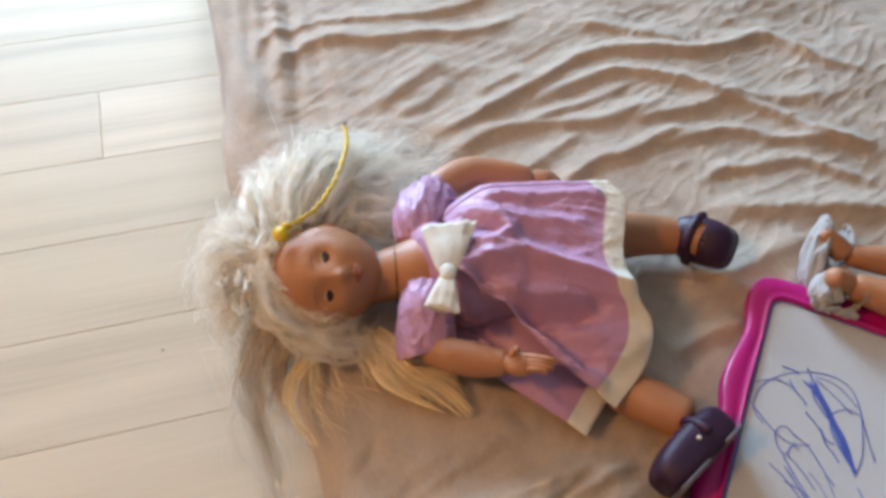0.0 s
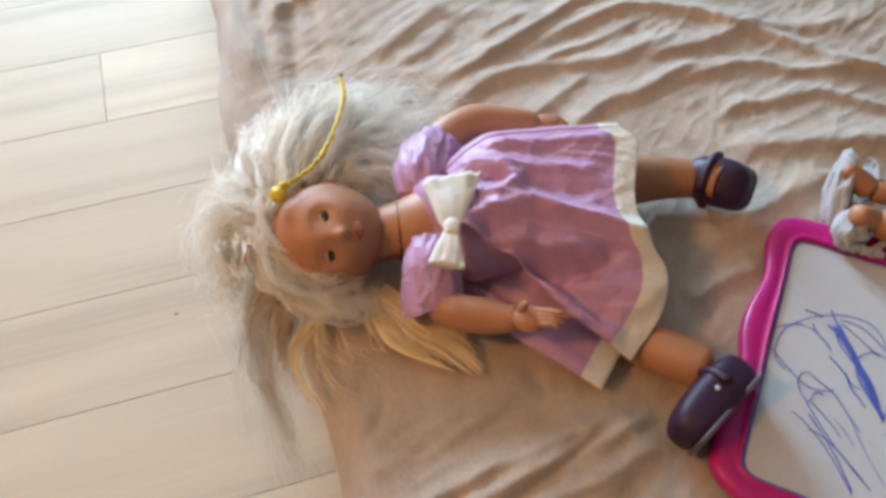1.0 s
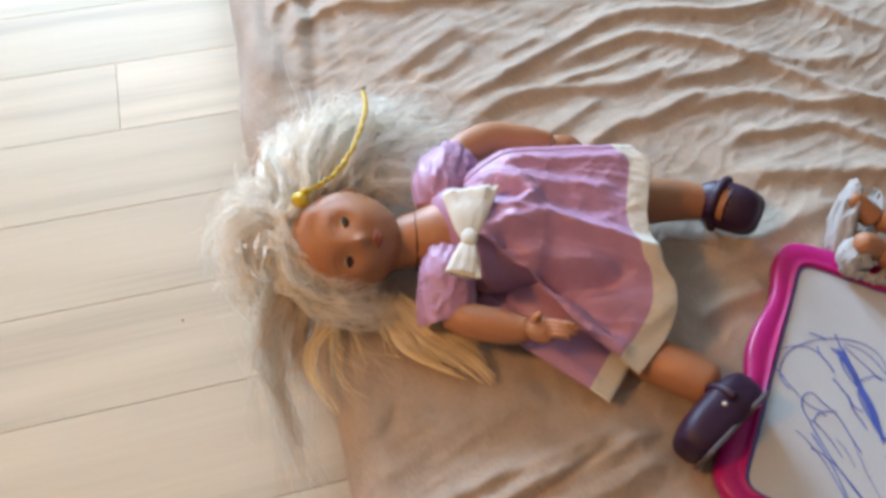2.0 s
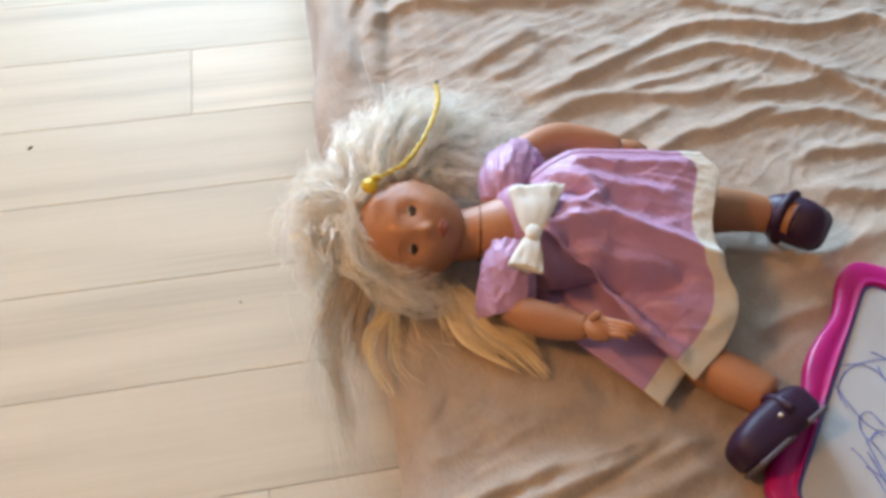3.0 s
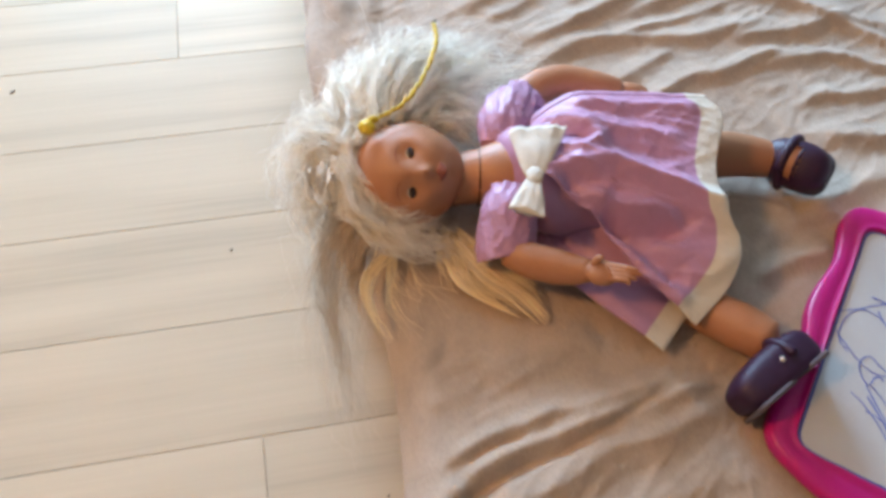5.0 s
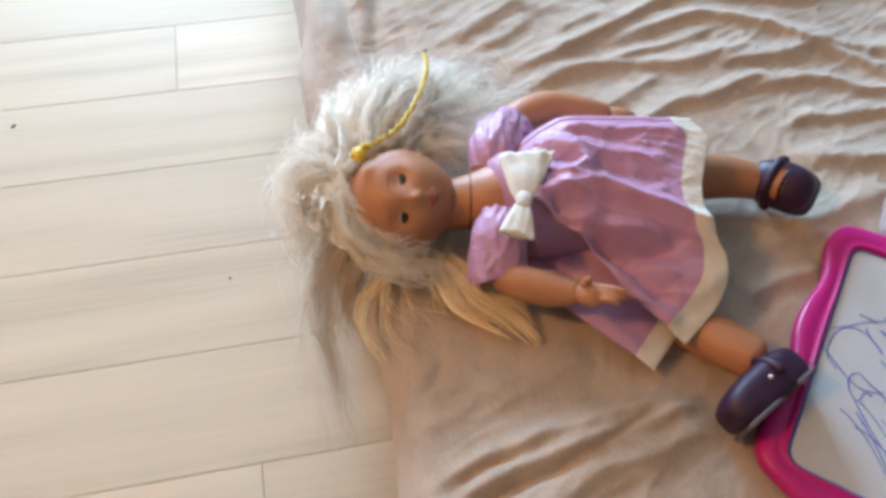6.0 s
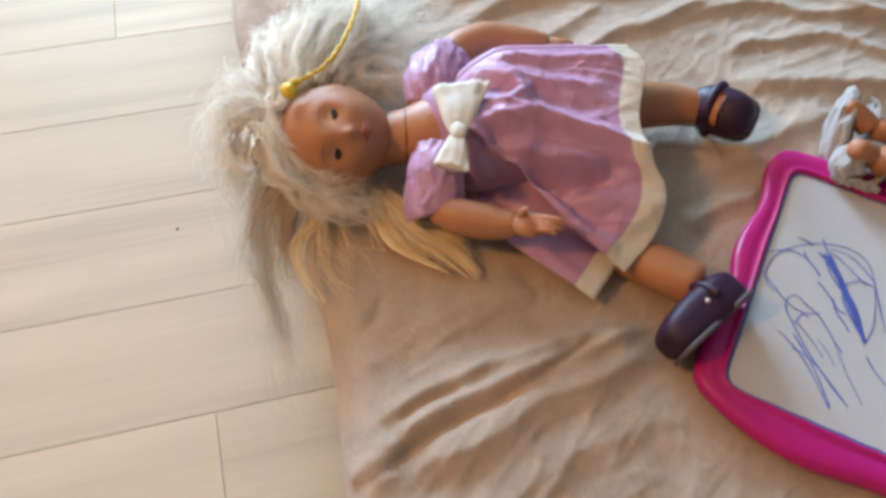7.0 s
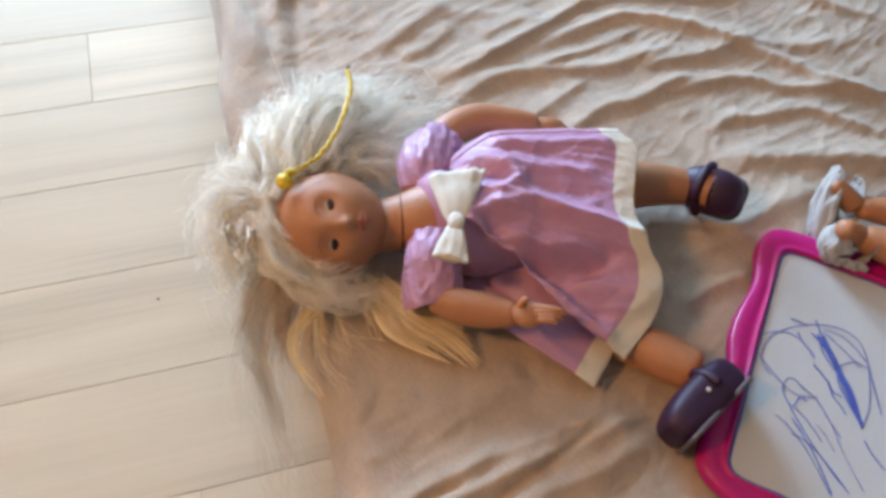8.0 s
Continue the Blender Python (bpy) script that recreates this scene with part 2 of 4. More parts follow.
    def strands(self, guides, count, mat, spread=(0.006, 0.012), width=0.0004, frizz=0.004, points=12, seed=0, dz=0.5, curl=0.0, lock=16, loose=0.25, fan=0.0055):
        """Hair as fine tapering ribbons between guide lines: wavy locks of some fibres each, and loose single ones."""
        rng = np.random.default_rng(seed)
        g = np.stack([resample(catmull(q, 6), points) for q in guides])
        u = np.linspace(0, 1, points)[:, None]
        left = 0
        for _ in range(count):
            if left == 0:
                a, o0, o1 = rng.random() * (len(g) - 1), rng.normal(size=3) * spread[0], rng.normal(size=3) * spread[1]
                ph, fr, left = rng.random((2, 3)) * 6.28, rng.uniform(0.7, 2.4, 3), 1 if rng.random() < loose * 2 / lock * 4 else int(lock * rng.uniform(0.5, 1.5))
                wild = 1.0 + (left == 1) * rng.exponential(0.3)
            left -= 1
            i = min(int(a), len(g) - 2) if len(g) > 1 else 0
            line = g[i] * (1 - (a - i)) + g[i + 1] * (a - i) if len(g) > 1 else g[0].copy()
            p0, p1 = (o0 + rng.normal(size=3) * 0.0022) * (1, 1, dz), (o1 * wild + rng.normal(size=3) * fan) * (1, 1, dz)
            line = line + p0 * (1 - u) + p1 * u
            line = line + frizz * wild * np.sin(6.28 * u * fr + ph[0] + rng.normal(size=3) * 0.35) * (0.25 + u)
            line = line + 0.0017 * np.sin(6.28 * u * rng.uniform(1.5, 5, 3) + rng.random(3) * 6.28)
            if curl:
                line = line + curl * u * np.concatenate([np.cos(13 * u + ph[1][0]), np.sin(13 * u + ph[1][0]), 0.5 * np.sin(11 * u + ph[1][1])], axis=1)
            line = resample(line[:max(4, int(points * rng.uniform(0.62, 1.0)))], points)
            t = np.gradient(line, axis=0)
            side = np.cross(t, np.array((0, 0, 1.0)) + rng.normal(size=3) * 0.6)
            side /= np.linalg.norm(side, axis=1, keepdims=True) + 1e-9
            w = width * rng.uniform(0.6, 1.3) * (1 - 0.75 * u ** 2)
            self.add(np.vstack([line - side * w, line + side * w]), [(j, j + 1, points + j + 1, points + j) for j in range(points - 1)], mat)

    def make(self, name, smooth=True):
        me = bpy.data.meshes.new(name)
        me.from_pydata(self.v, [], self.f)
        for m in self.mats:
            me.materials.append(m)
        me.polygons.foreach_set("material_index", self.m)
        me.polygons.foreach_set("use_smooth", [smooth and self.mats[k] is not M_PAPER for k in self.m])
        me.update()
        return new(name, me)


# ---- the room ----
X0, X1, Y0, Y1, TOP = -3.4, 3.4, -4.6, 3.8, 2.7


def wall(name, x0, x1, y0, y1, z0=0.0, z1=TOP):
    return tagged(part(name, box_bm(x0, x1, y0, y1, z0, z1), M_WALL), "plain cream painted room wall", "wall", kind="structure")


wall("wall_west", X0 - 0.15, X0, Y0, Y1)
wall("wall_east", X1, X1 + 0.15, Y0, Y1)
wall("wall_south", X0 - 0.15, X1 + 0.15, Y0 - 0.15, Y0)
WX0, WX1, WZ0, WZ1 = -1.2, 0.6, 0.9, 2.5
north = wall("wall_north", X0 - 0.15, WX0, Y1, Y1 + 0.2)
for n, a, b, c, d in (("wall_north_pier", WX1, X1 + 0.15, 0, TOP), ("wall_north_sill", WX0, WX1, 0, WZ0), ("wall_north_lintel", WX0, WX1, WZ1, TOP)):
    wall(n, a, b, Y1, Y1 + 0.2, c, d)
tagged(part("ceiling", box_bm(X0 - 0.15, X1 + 0.15, Y0 - 0.15, Y1 + 0.2, TOP, TOP + 0.15), M_CEIL), "plain white painted ceiling", "ceiling", kind="structure")
window = tagged(new("window_1"), "white framed window that lets in daylight", "window", kind="structure")
wy = Y1 + 0.08
for a, b, c, d in ((WX0, WX0 + 0.06, WZ0, WZ1), (WX1 - 0.06, WX1, WZ0, WZ1), (-0.33, -0.27, WZ0 + 0.06, WZ1 - 0.06),
                   (WX0 + 0.06, WX1 - 0.06, WZ0, WZ0 + 0.06), (WX0 + 0.06, WX1 - 0.06, WZ1 - 0.06, WZ1)):
    part("window_frame", box_bm(a, b, wy - 0.03, wy + 0.03, c, d, 0.006), M_FRAME, window)

lamp = tagged(new("ceiling_lamp"), "opal glass ceiling lamp with a warm bulb", "lamp")
lamp.location = (-1.35, -0.15, TOP)
bm = bmesh.new()
bmesh.ops.create_cone(bm, cap_ends=True, segments=32, radius1=0.15, radius2=0.17, depth=0.03)
bmesh.ops.translate(bm, verts=bm.verts, vec=(0, 0, -0.0155))
bmesh.ops.bevel(bm, geom=bm.edges[:], offset=0.004, segments=2, affect="EDGES")
part("base", bm, M_FRAME, lamp)
s = Shape()
s.tube([(0, 0, -0.03), (0, 0, -0.12), (0, 0, -0.24)], [0.004, 0.004], M_TIP, 10, 3)
s.make("cord").parent = lamp
s = Shape()
turn = np.linspace(0, 2 * math.pi, 41)[:-1]
s.rings([[Vector((r * math.cos(w), r * math.sin(w), z)) for w in turn] for r, z in ((0.03, -0.235), (0.06, -0.24), (0.15, -0.335), (0.147, -0.335), (0.057, -0.244))], M_SHADE, (True, False))
s.make("shade").parent = lamp

# ---- the bed ----
BED, EDGE = 0.44, 0.200


def ease(a, b, x):
    u = np.clip((x - a) / (b - a), 0, 1)
    return u * u * (3 - 2 * u)


FOLDS = []


def fold(height, width, *line):
    FOLDS.append((0.95 * height, 0.76 * width, resample(catmull(line, 6), 3 * len(line) + 2)))


# long creases of the upper part, away from the doll towards the far side
fold(0.006, 0.009, (0.228, 0.40), (0.258, 0.46), (0.315, 0.473), (0.374, 0.469), (0.433, 0.460), (0.513, 0.464), (0.60, 0.50))
fold(0.008, 0.011, (0.248, 0.36), (0.283, 0.420), (0.338, 0.437), (0.393, 0.419), (0.461, 0.420), (0.537, 0.412), (0.61, 0.44))
fold(0.007, 0.014, (0.363, 0.291), (0.396, 0.310), (0.431, 0.335), (0.476, 0.365))
fold(0.005, 0.010, (0.386, 0.271), (0.433, 0.291), (0.472, 0.326))
fold(0.008, 0.018, (0.490, 0.289), (0.541, 0.310), (0.582, 0.318))
fold(0.012, 0.010, (0.40, 0.205), (0.422, 0.227), (0.486, 0.253), (0.573, 0.294), (0.658, 0.332), (0.741, 0.321), (0.799, 0.304), (0.860, 0.309), (0.907, 0.317), (0.933, 0.287), (0.954, 0.251), (1.026, 0.205))
fold(0.006, 0.010, (0.66, 0.40), (0.703, 0.381), (0.755, 0.351), (0.803, 0.328))
fold(0.010, 0.009, (0.54, 0.262), (0.563, 0.266), (0.630, 0.284), (0.679, 0.290), (0.726, 0.270), (0.767, 0.242), (0.799, 0.212), (0.835, 0.177), (0.876, 0.126), (0.938, 0.079))
fold(0.006, 0.007, (0.540, 0.226), (0.566, 0.234), (0.630, 0.246), (0.692, 0.264))
fold(0.010, 0.012, (0.41, 0.17), (0.432, 0.191), (0.490, 0.221), (0.554, 0.221), (0.629, 0.209), (0.713, 0.227))
fold(0.007, 0.010, (0.66, 0.197), (0.686, 0.201), (0.747, 0.202), (0.802, 0.217))
fold(0.007, 0.013, (0.79, 0.218), (0.810, 0.217), (0.875, 0.189), (0.934, 0.192))
fold(0.009, 0.009, (0.53, 0.11), (0.552, 0.126), (0.596, 0.148), (0.632, 0.149), (0.684, 0.166), (0.733, 0.174))
fold(0.008, 0.008, (0.67, 0.150), (0.686, 0.155), (0.756, 0.159), (0.789, 0.151), (0.816, 0.130), (0.870, 0.117), (0.945, 0.089))
fold(0.007, 0.008, (0.69, 0.075), (0.724, 0.098), (0.765, 0.093), (0.825, 0.093), (0.861, 0.065), (0.905, 0.031))
fold(0.005, 0.008, (0.485, 0.140), (0.499, 0.147), (0.550, 0.173), (0.595, 0.197))
fold(0.010, 0.014, (0.685, 0.025), (0.710, 0.036), (0.777, 0.023), (0.855, 0.006), (0.93, -0.015))
fold(0.008, 0.012, (0.575, -0.075), (0.62, -0.062), (0.68, -0.058))
fold(0.008, 0.010, (0.56, -0.122), (0.60, -0.105), (0.655, -0.100))
fold(0.007, 0.009, (0.565, -0.02), (0.60, -0.035), (0.63, -0.052))
fold(0.008, 0.012, (0.63, -0.055), (0.70, -0.035), (0.78, -0.02))
# creases of the lower part, below the skirt
fold(0.009, 0.008, (0.225, -0.252), (0.241, -0.243), (0.281, -0.228), (0.331, -0.219), (0.387, -0.214), (0.457, -0.200))
fold(0.011, 0.009, (0.235, -0.280), (0.260, -0.259), (0.295, -0.246), (0.346, -0.236), (0.376, -0.231), (0.439, -0.222), (0.486, -0.205))
fold(-0.008, 0.0045, (0.226, -0.291), (0.264, -0.270), (0.301, -0.258), (0.342, -0.250), (0.390, -0.233), (0.450, -0.210))
fold(-0.007, 0.004, (0.254, -0.246), (0.281, -0.236), (0.311, -0.233))
fold(0.006, 0.013, (0.273, -0.173), (0.320, -0.161), (0.357, -0.152), (0.400, -0.152))
fold(0.004, 0.012, (0.288, -0.179), (0.324, -0.174), (0.367, -0.165), (0.402, -0.153))
fold(0.003, 0.009, (0.232, -0.191), (0.262, -0.186), (0.284, -0.173))
fold(-0.004, 0.007, (0.268, -0.125), (0.255, -0.148), (0.236, -0.160))
fold(0.003, 0.008, (0.23, -0.150), (0.26, -0.158), (0.30, -0.150))
fold(0.013, 0.019, (0.248, -0.286), (0.294, -0.285), (0.334, -0.275), (0.372, -0.257), (0.420, -0.251), (0.495, -0.226))
fold(0.006, 0.012, (0.205, -0.285), (0.235, -0.270), (0.25, -0.262))
fold(0.006, 0.02, (0.28, -0.36), (0.34, -0.32), (0.42, -0.30), (0.5, -0.29))
fold(0.005, 0.010, (0.21, -0.32), (0.225, -0.295), (0.245, -0.285))


def relief(x, y):
    """Height of the sheet above the flat mattress; x goes on down the side past the edge."""
    h = np.zeros(x.shape)
    for height, width, line in FOLDS:
        x0, x1, y0, y1 = line[:, 0].min() - 0.06, line[:, 0].max() + 0.06, line[:, 1].min() - 0.06, line[:, 1].max() + 0.06
        k = (x > x0) & (x < x1) & (y > y0) & (y < y1)
        if k.any():
            d, a = near_line(x[k], y[k], line, 2.1 if height > 0 else 1.0)
            h[k] += height * np.exp(-(d / width) ** 1.5) * np.clip(np.sin(math.pi * np.clip(a, 0.02, 0.98)) * 2.2, 0, 1)
    return h


def soft_noise(x, y, sx, sy, seed):
    out = np.zeros(x.shape)
    flat, fx, fy = out.ravel(), x.ravel(), y.ravel()
    for i in range(len(flat)):
        flat[i] = noise.noise(Vector((fx[i] * sx, fy[i] * sy, seed)))
    return out


def spaced(a, b, fa, fb, fine, coarse):
    return np.unique(np.round(np.concatenate([np.arange(a, fa, coarse), np.arange(fa, fb, fine), np.arange(fb, b + coarse, coarse)]), 5))


def make_sheet():
    R = 0.035
    ys = spaced(-1.0, 1.5, -0.40, 0.60, 0.003, 0.03)
    arc = R * math.pi / 2
    ts = np.concatenate([np.arange(-0.36 - arc, -arc, 0.012), np.linspace(-arc, 0, 14)[:-1], spaced(0, 1.9, 0.0, 0.85, 0.003, 0.03)])
    T, Y = np.meshgrid(ts, ys, indexing="ij")
    edge = EDGE + 0.012 * np.exp(-((Y + 0.14) / 0.12) ** 2) - 0.020 * np.exp(-((Y - 0.24) / 0.13) ** 2)
    X = edge + R + T
    th = np.clip(-T / R, 0, math.pi / 2)
    bx = np.where(T > 0, X, edge + R - R * np.sin(th))
    bz = np.where(T > 0, BED, BED - R + R * np.cos(th)) + np.where(T < -arc, T + arc, 0)
    bx = bx + np.where(T < -arc, -(T + arc), 0) * 0.30 * (1 - ease(0.08, 0.30, Y))
    nx, nz = -np.sin(th), np.cos(th)
    nx, nz = np.where(T > 0, 0, nx), np.where(T > 0, 1, nz)
    h = relief(X, Y)
    top = ease(-0.02, 0.05, T)
    far = ease(0.06, 0.22, Y) * top
    h += far * 0.0040 * soft_noise(X + 0.25 * Y, Y - 0.25 * X, 3.0, 15.0, 2.0) + 0.005 * soft_noise(X, Y, 6, 7, 5.0)
    h += (0.35 + far) * 0.0011 * soft_noise(X - 0.2 * Y, Y + 0.35 * X, 9.0, 42.0, 9.0)
    ridged = (1 - np.abs(soft_noise(X + 0.30 * Y + 0.02 * np.sin(20 * Y), Y - 0.28 * X, 5.0, 26.0, 21.0)) * 4.5).clip(0, 1) ** 1.6
    ridged2 = (1 - np.abs(soft_noise(X, Y - 0.5 * X, 8.0, 26.0, 31.0)) * 4.5).clip(0, 1) ** 1.6
    right = ease(0.58, 0.72, X) * ease(-0.12, 0.0, Y)
    low = ease(-0.13, -0.2, Y)
    thin = (1 - np.abs(soft_noise(X + 0.35 * Y + 0.015 * np.sin(31 * Y), Y - 0.38 * X + 0.02 * np.sin(9 * X), 4.0, 46.0, 41.0)) * 5).clip(0, 1) ** 2
    net = (1 - np.abs(soft_noise(X + 0.2 * Y, Y - 0.6 * X, 17.0, 48.0, 51.0)) * 5).clip(0, 1) ** 2
    h += np.maximum(far, right) * (0.0010 * ridged + 0.0007 * thin) + (0.25 + 0.9 * low) * top * 0.0014 * ridged2
    h += (0.5 + 0.5 * np.maximum(low, right)) * top * 0.0016 * net
    h += 0.0006 * soft_noise(X, Y, 60, 60, 3.0)
    # gathered pleats that run over the edge
    rim = np.exp(-((T + 0.01) / 0.075) ** 2) * ease(0.12, 0.3, Y) + 0.9 * ease(-0.03, -0.12, T)
    h += rim * 0.011 * soft_noise(X * 0.8 + Y * 0.10, Y, 26.0, 5.0, 12.0)
    rim2 = np.exp(-((T - 0.03) / 0.06) ** 2) * ease(0.18, 0.34, Y)
    h += rim2 * 0.0095 * soft_noise(X - 0.12 * Y, Y, 48.0, 4.0, 14.0)
    verts = np.stack([bx + nx * h, Y, bz + nz * h], axis=-1).reshape(-1, 3)
    n, k = T.shape
    i, j = np.meshgrid(np.arange(n - 1), np.arange(k - 1), indexing="ij")
    f = np.stack([i * k + j, (i + 1) * k + j, (i + 1) * k + j + 1, i * k + j + 1], axis=-1).reshape(-1, 4)
    me = bpy.data.meshes.new("bed_sheet")
    me.from_pydata(verts.tolist(), [], f.tolist())
    me.polygons.foreach_set("use_smooth", [True] * len(me.polygons))
    me.materials.append(M_SHEET)
    me.update()
    return new("bed_sheet", me)


sheet = tagged(make_sheet(), "wrinkled beige grey cotton sheet draped over the bed", "bed sheet")
bed = tagged(new("bed"), "low bed with a thick mattress under a sheet", "bed")
part("mattress", box_bm(EDGE + 0.10, 2.1, -0.98, 1.48, 0.2, BED - 0.012, 0.03, 3), M_MATTRESS, bed)
part("base", box_bm(EDGE + 0.14, 2.09, -0.97, 1.47, 0.0, 0.198, 0.01), M_WALL, bed)

# ---- the doll ----
HEAD = Vector((0.2545, 0.0225, 0.487))
FACE = Vector((-0.055, -0.60, 0.797)).normalized()
CROWN = Vector((-0.985, 0.10, 0.0))
CROWN = (CROWN - FACE * CROWN.dot(FACE)).normalized()
SIDE = CROWN.cross(FACE).normalized()


def head_shape(p):
    """r to the side, u to the crown, f to the face, on a unit ball."""
    r, u, f = p
    if u < 0:
        r *= 1 - 0.13 * u * u
    if f > 0:
        g = lambda a, b, w: math.exp(-(((r - a) / w) ** 2 + ((u - b) / w) ** 2))
        f += 0.125 * math.exp(-((r / 0.115) ** 2 + ((u + 0.25) / 0.12) ** 2)) + 0.03 * math.exp(-((r / 0.10) ** 2 + ((u + 0.02) / 0.25) ** 2))
        f += 0.06 * math.exp(-((r / 0.17) ** 2 + ((u + 0.55) / 0.09) ** 2)) - 0.03 * math.exp(-((r / 0.2) ** 2 + ((u + 0.70) / 0.06) ** 2))
        f += 0.04 * g(0, -0.86, 0.2) + 0.04 * (g(0.5, -0.35, 0.3) + g(-0.5, -0.35, 0.3))
        f -= 0.12 * (g(0.36, 0.02, 0.18) + g(-0.36, 0.02, 0.18))
    return r, u, f


def make_doll():
    s = Shape()
    rad = (0.0485, 0.0545, 0.050)
    axes = (SIDE * rad[0], CROWN * rad[1], FACE * rad[2])
    s.blob(HEAD, axes, M_SKIN, 64, 48, head_shape)

    def on_face(r, u, out=0.0):
        r0, u0 = r / rad[0], u / rad[1]
        f = math.sqrt(max(0, 1 - r0 * r0 - u0 * u0))
        q = head_shape((r0, u0, f))
        return HEAD + axes[0] * q[0] + axes[1] * q[1] + axes[2] * q[2] + FACE * out

    for k in (1, -1):
        # an eye lies flush in its socket, half under the upper lid
        c, e = on_face(0.0174 * k, 0.000), 0.003
        du, dr = (on_face(0.0174 * k, e) - on_face(0.0174 * k, -e)).normalized(), (on_face(0.0174 * k + e, 0) - on_face(0.0174 * k - e, 0)).normalized()
        dn = dr.cross(du).normalized()
        c -= dn * 0.0012
        s.blob(c, (dr * 0.0086, du * 0.0056, dn * 0.0028), M_EYEWHITE, 18, 12)
        s.blob(c - du * 0.0012 + dn * 0.0009, (dr * 0.0070, du * 0.0041, dn * 0.0026), M_EYE, 18, 12)
        s.tube([c + dr * (0.0092 * a) + du * (0.0058 - 0.0042 * a * a) + dn * 0.0016 for a in (-1, -0.5, 0, 0.5, 1)], [0.0008, 0.0017, 0.0008], M_SKIN, 8, 4)
        s.tube([c + dr * (0.0088 * a) - du * (0.0055 - 0.0036 * a * a) + dn * 0.0016 for a in (-1, -0.5, 0, 0.5, 1)], [0.0004, 0.0008, 0.0004], M_SEAM, 6, 3)
        s.tube([on_face(0.0165 * k + 0.009 * a, 0.0125 - 0.003 * a * a, -0.0001) for a in (-1, -0.5, 0, 0.5, 1)], [0.0003, 0.0005, 0.0003], M_LIPS, 6, 3)
        s.blob(HEAD + SIDE * (0.047 * k) - CROWN * 0.008 - FACE * 0.006, (SIDE * 0.004, CROWN * 0.009, FACE * 0.007), M_SKIN, 14, 8)
    s.tube([on_face(0.0090 * a, -0.0262 - 0.0012 * a * a + 0.0008 * math.cos(6 * a), 0.0000) for a in (-1, -0.5, 0, 0.5, 1)], [0.001, 0.0030, 0.001], M_LIPS, 8, 3)
    s.tube([on_face(0.0075 * a, -0.0298 + 0.0014 * a * a, 0.0000) for a in (-1, -0.5, 0, 0.5, 1)], [0.001, 0.0034, 0.001], M_LIPS, 8, 3)
    s.tube([on_face(0.0085 * a, -0.0280, 0.0010) for a in (-1, -0.5, 0, 0.5, 1)], [0.0004, 0.0006, 0.0004], M_SEAM, 6, 3)

    # neck and chest
    s.tube([(0.280, 0.018, 0.476), (0.303, 0.015, 0.480), (0.3205, 0.013, 0.483), (0.338, 0.010, 0.485), (0.356, 0.008, 0.485)], [0.0235, 0.0245, 0.0262, 0.0325, 0.037], M_SKIN, 28, 6, round_ends=False)
    ring = [Vector((0.3200, 0.013, 0.483)) + Vector((0.005 * math.cos(w), 0.0272 * math.cos(w), 0.0272 * math.sin(w))) for w in np.linspace(0, 2 * math.pi, 25)]
    s.tube(ring, [0.0007, 0.0007], M_SEAM, 6, 1)

    # bodice: flattened rings along the body, open at the neck
    rings = []
    for x, cy, hw, ht, cz in ((0.3365, 0.010, 0.0315, 0.0325, 0.484), (0.341, 0.009, 0.0375, 0.0385, 0.486), (0.354, 0.004, 0.052, 0.043, 0.486),
                              (0.368, -0.002, 0.056, 0.046, 0.486), (0.384, -0.006, 0.053, 0.045, 0.485), (0.400, -0.008, 0.050, 0.034, 0.480), (0.43, -0.012, 0.05, 0.020, 0.470)):
        rings.append([Vector((x - 0.10 * hw * math.cos(w) + 0.006 * max(0, math.sin(w)) * (x < 0.36), cy + hw * math.cos(w), cz + ht * math.sin(w)
                      + 0.0014 * noise.noise(Vector((x * 120, w * 3, 1))))) for w in np.linspace(0, 2 * math.pi, 41)[:-1]])
    s.rings(rings, M_DRESS, (False, True))

    # short crumpled sleeves
    s.tube([(0.345, 0.034, 0.494), (0.354, 0.056, 0.499), (0.366, 0.078, 0.496), (0.379, 0.094, 0.489), (0.385, 0.101, 0.486)], [0.020, 0.0255, 0.0265, 0.0245, 0.0235], M_DRESS, 72, 14, flat=0.86, wrinkle=0.0034, round_ends=False)
    s.tube([(0.343, -0.020, 0.497), (0.335, -0.042, 0.497), (0.330, -0.060, 0.489), (0.327, -0.073, 0.482), (0.327, -0.078, 0.479)], [0.020, 0.0245, 0.0260, 0.0265, 0.0262], M_DRESS, 72, 14, flat=0.70, wrinkle=0.0032, round_ends=False)

    # arms with fingers
    s.tube([(0.372, 0.092, 0.485), (0.398, 0.113, 0.485), (0.432, 0.124, 0.482), (0.470, 0.116, 0.478), (0.496, 0.110, 0.475)], [0.016, 0.018, 0.0185, 0.016, 0.011], M_SKIN, 18, 6)
    s.blob((0.502, 0.109, 0.474), ((0.016, -0.003, 0), (0.002, 0.011, 0), (0, 0, 0.007)), M_SKIN, 16, 10)
    for k in range(4):
        s.tube([(0.508, 0.1155 - 0.0045 * k, 0.474), (0.520, 0.1125 - 0.0040 * k, 0.471), (0.529 - 0.002 * abs(k - 1), 0.1095 - 0.0035 * k, 0.466)], [0.0033, 0.0032, 0.0024], M_SKIN, 8, 3)
    s.tube([(0.326, -0.072, 0.484), (0.345, -0.089, 0.485), (0.366, -0.101, 0.487), (0.380, -0.110, 0.492), (0.390, -0.117, 0.498)], [0.014, 0.0162, 0.0160, 0.0132, 0.0098], M_SKIN, 18, 6)
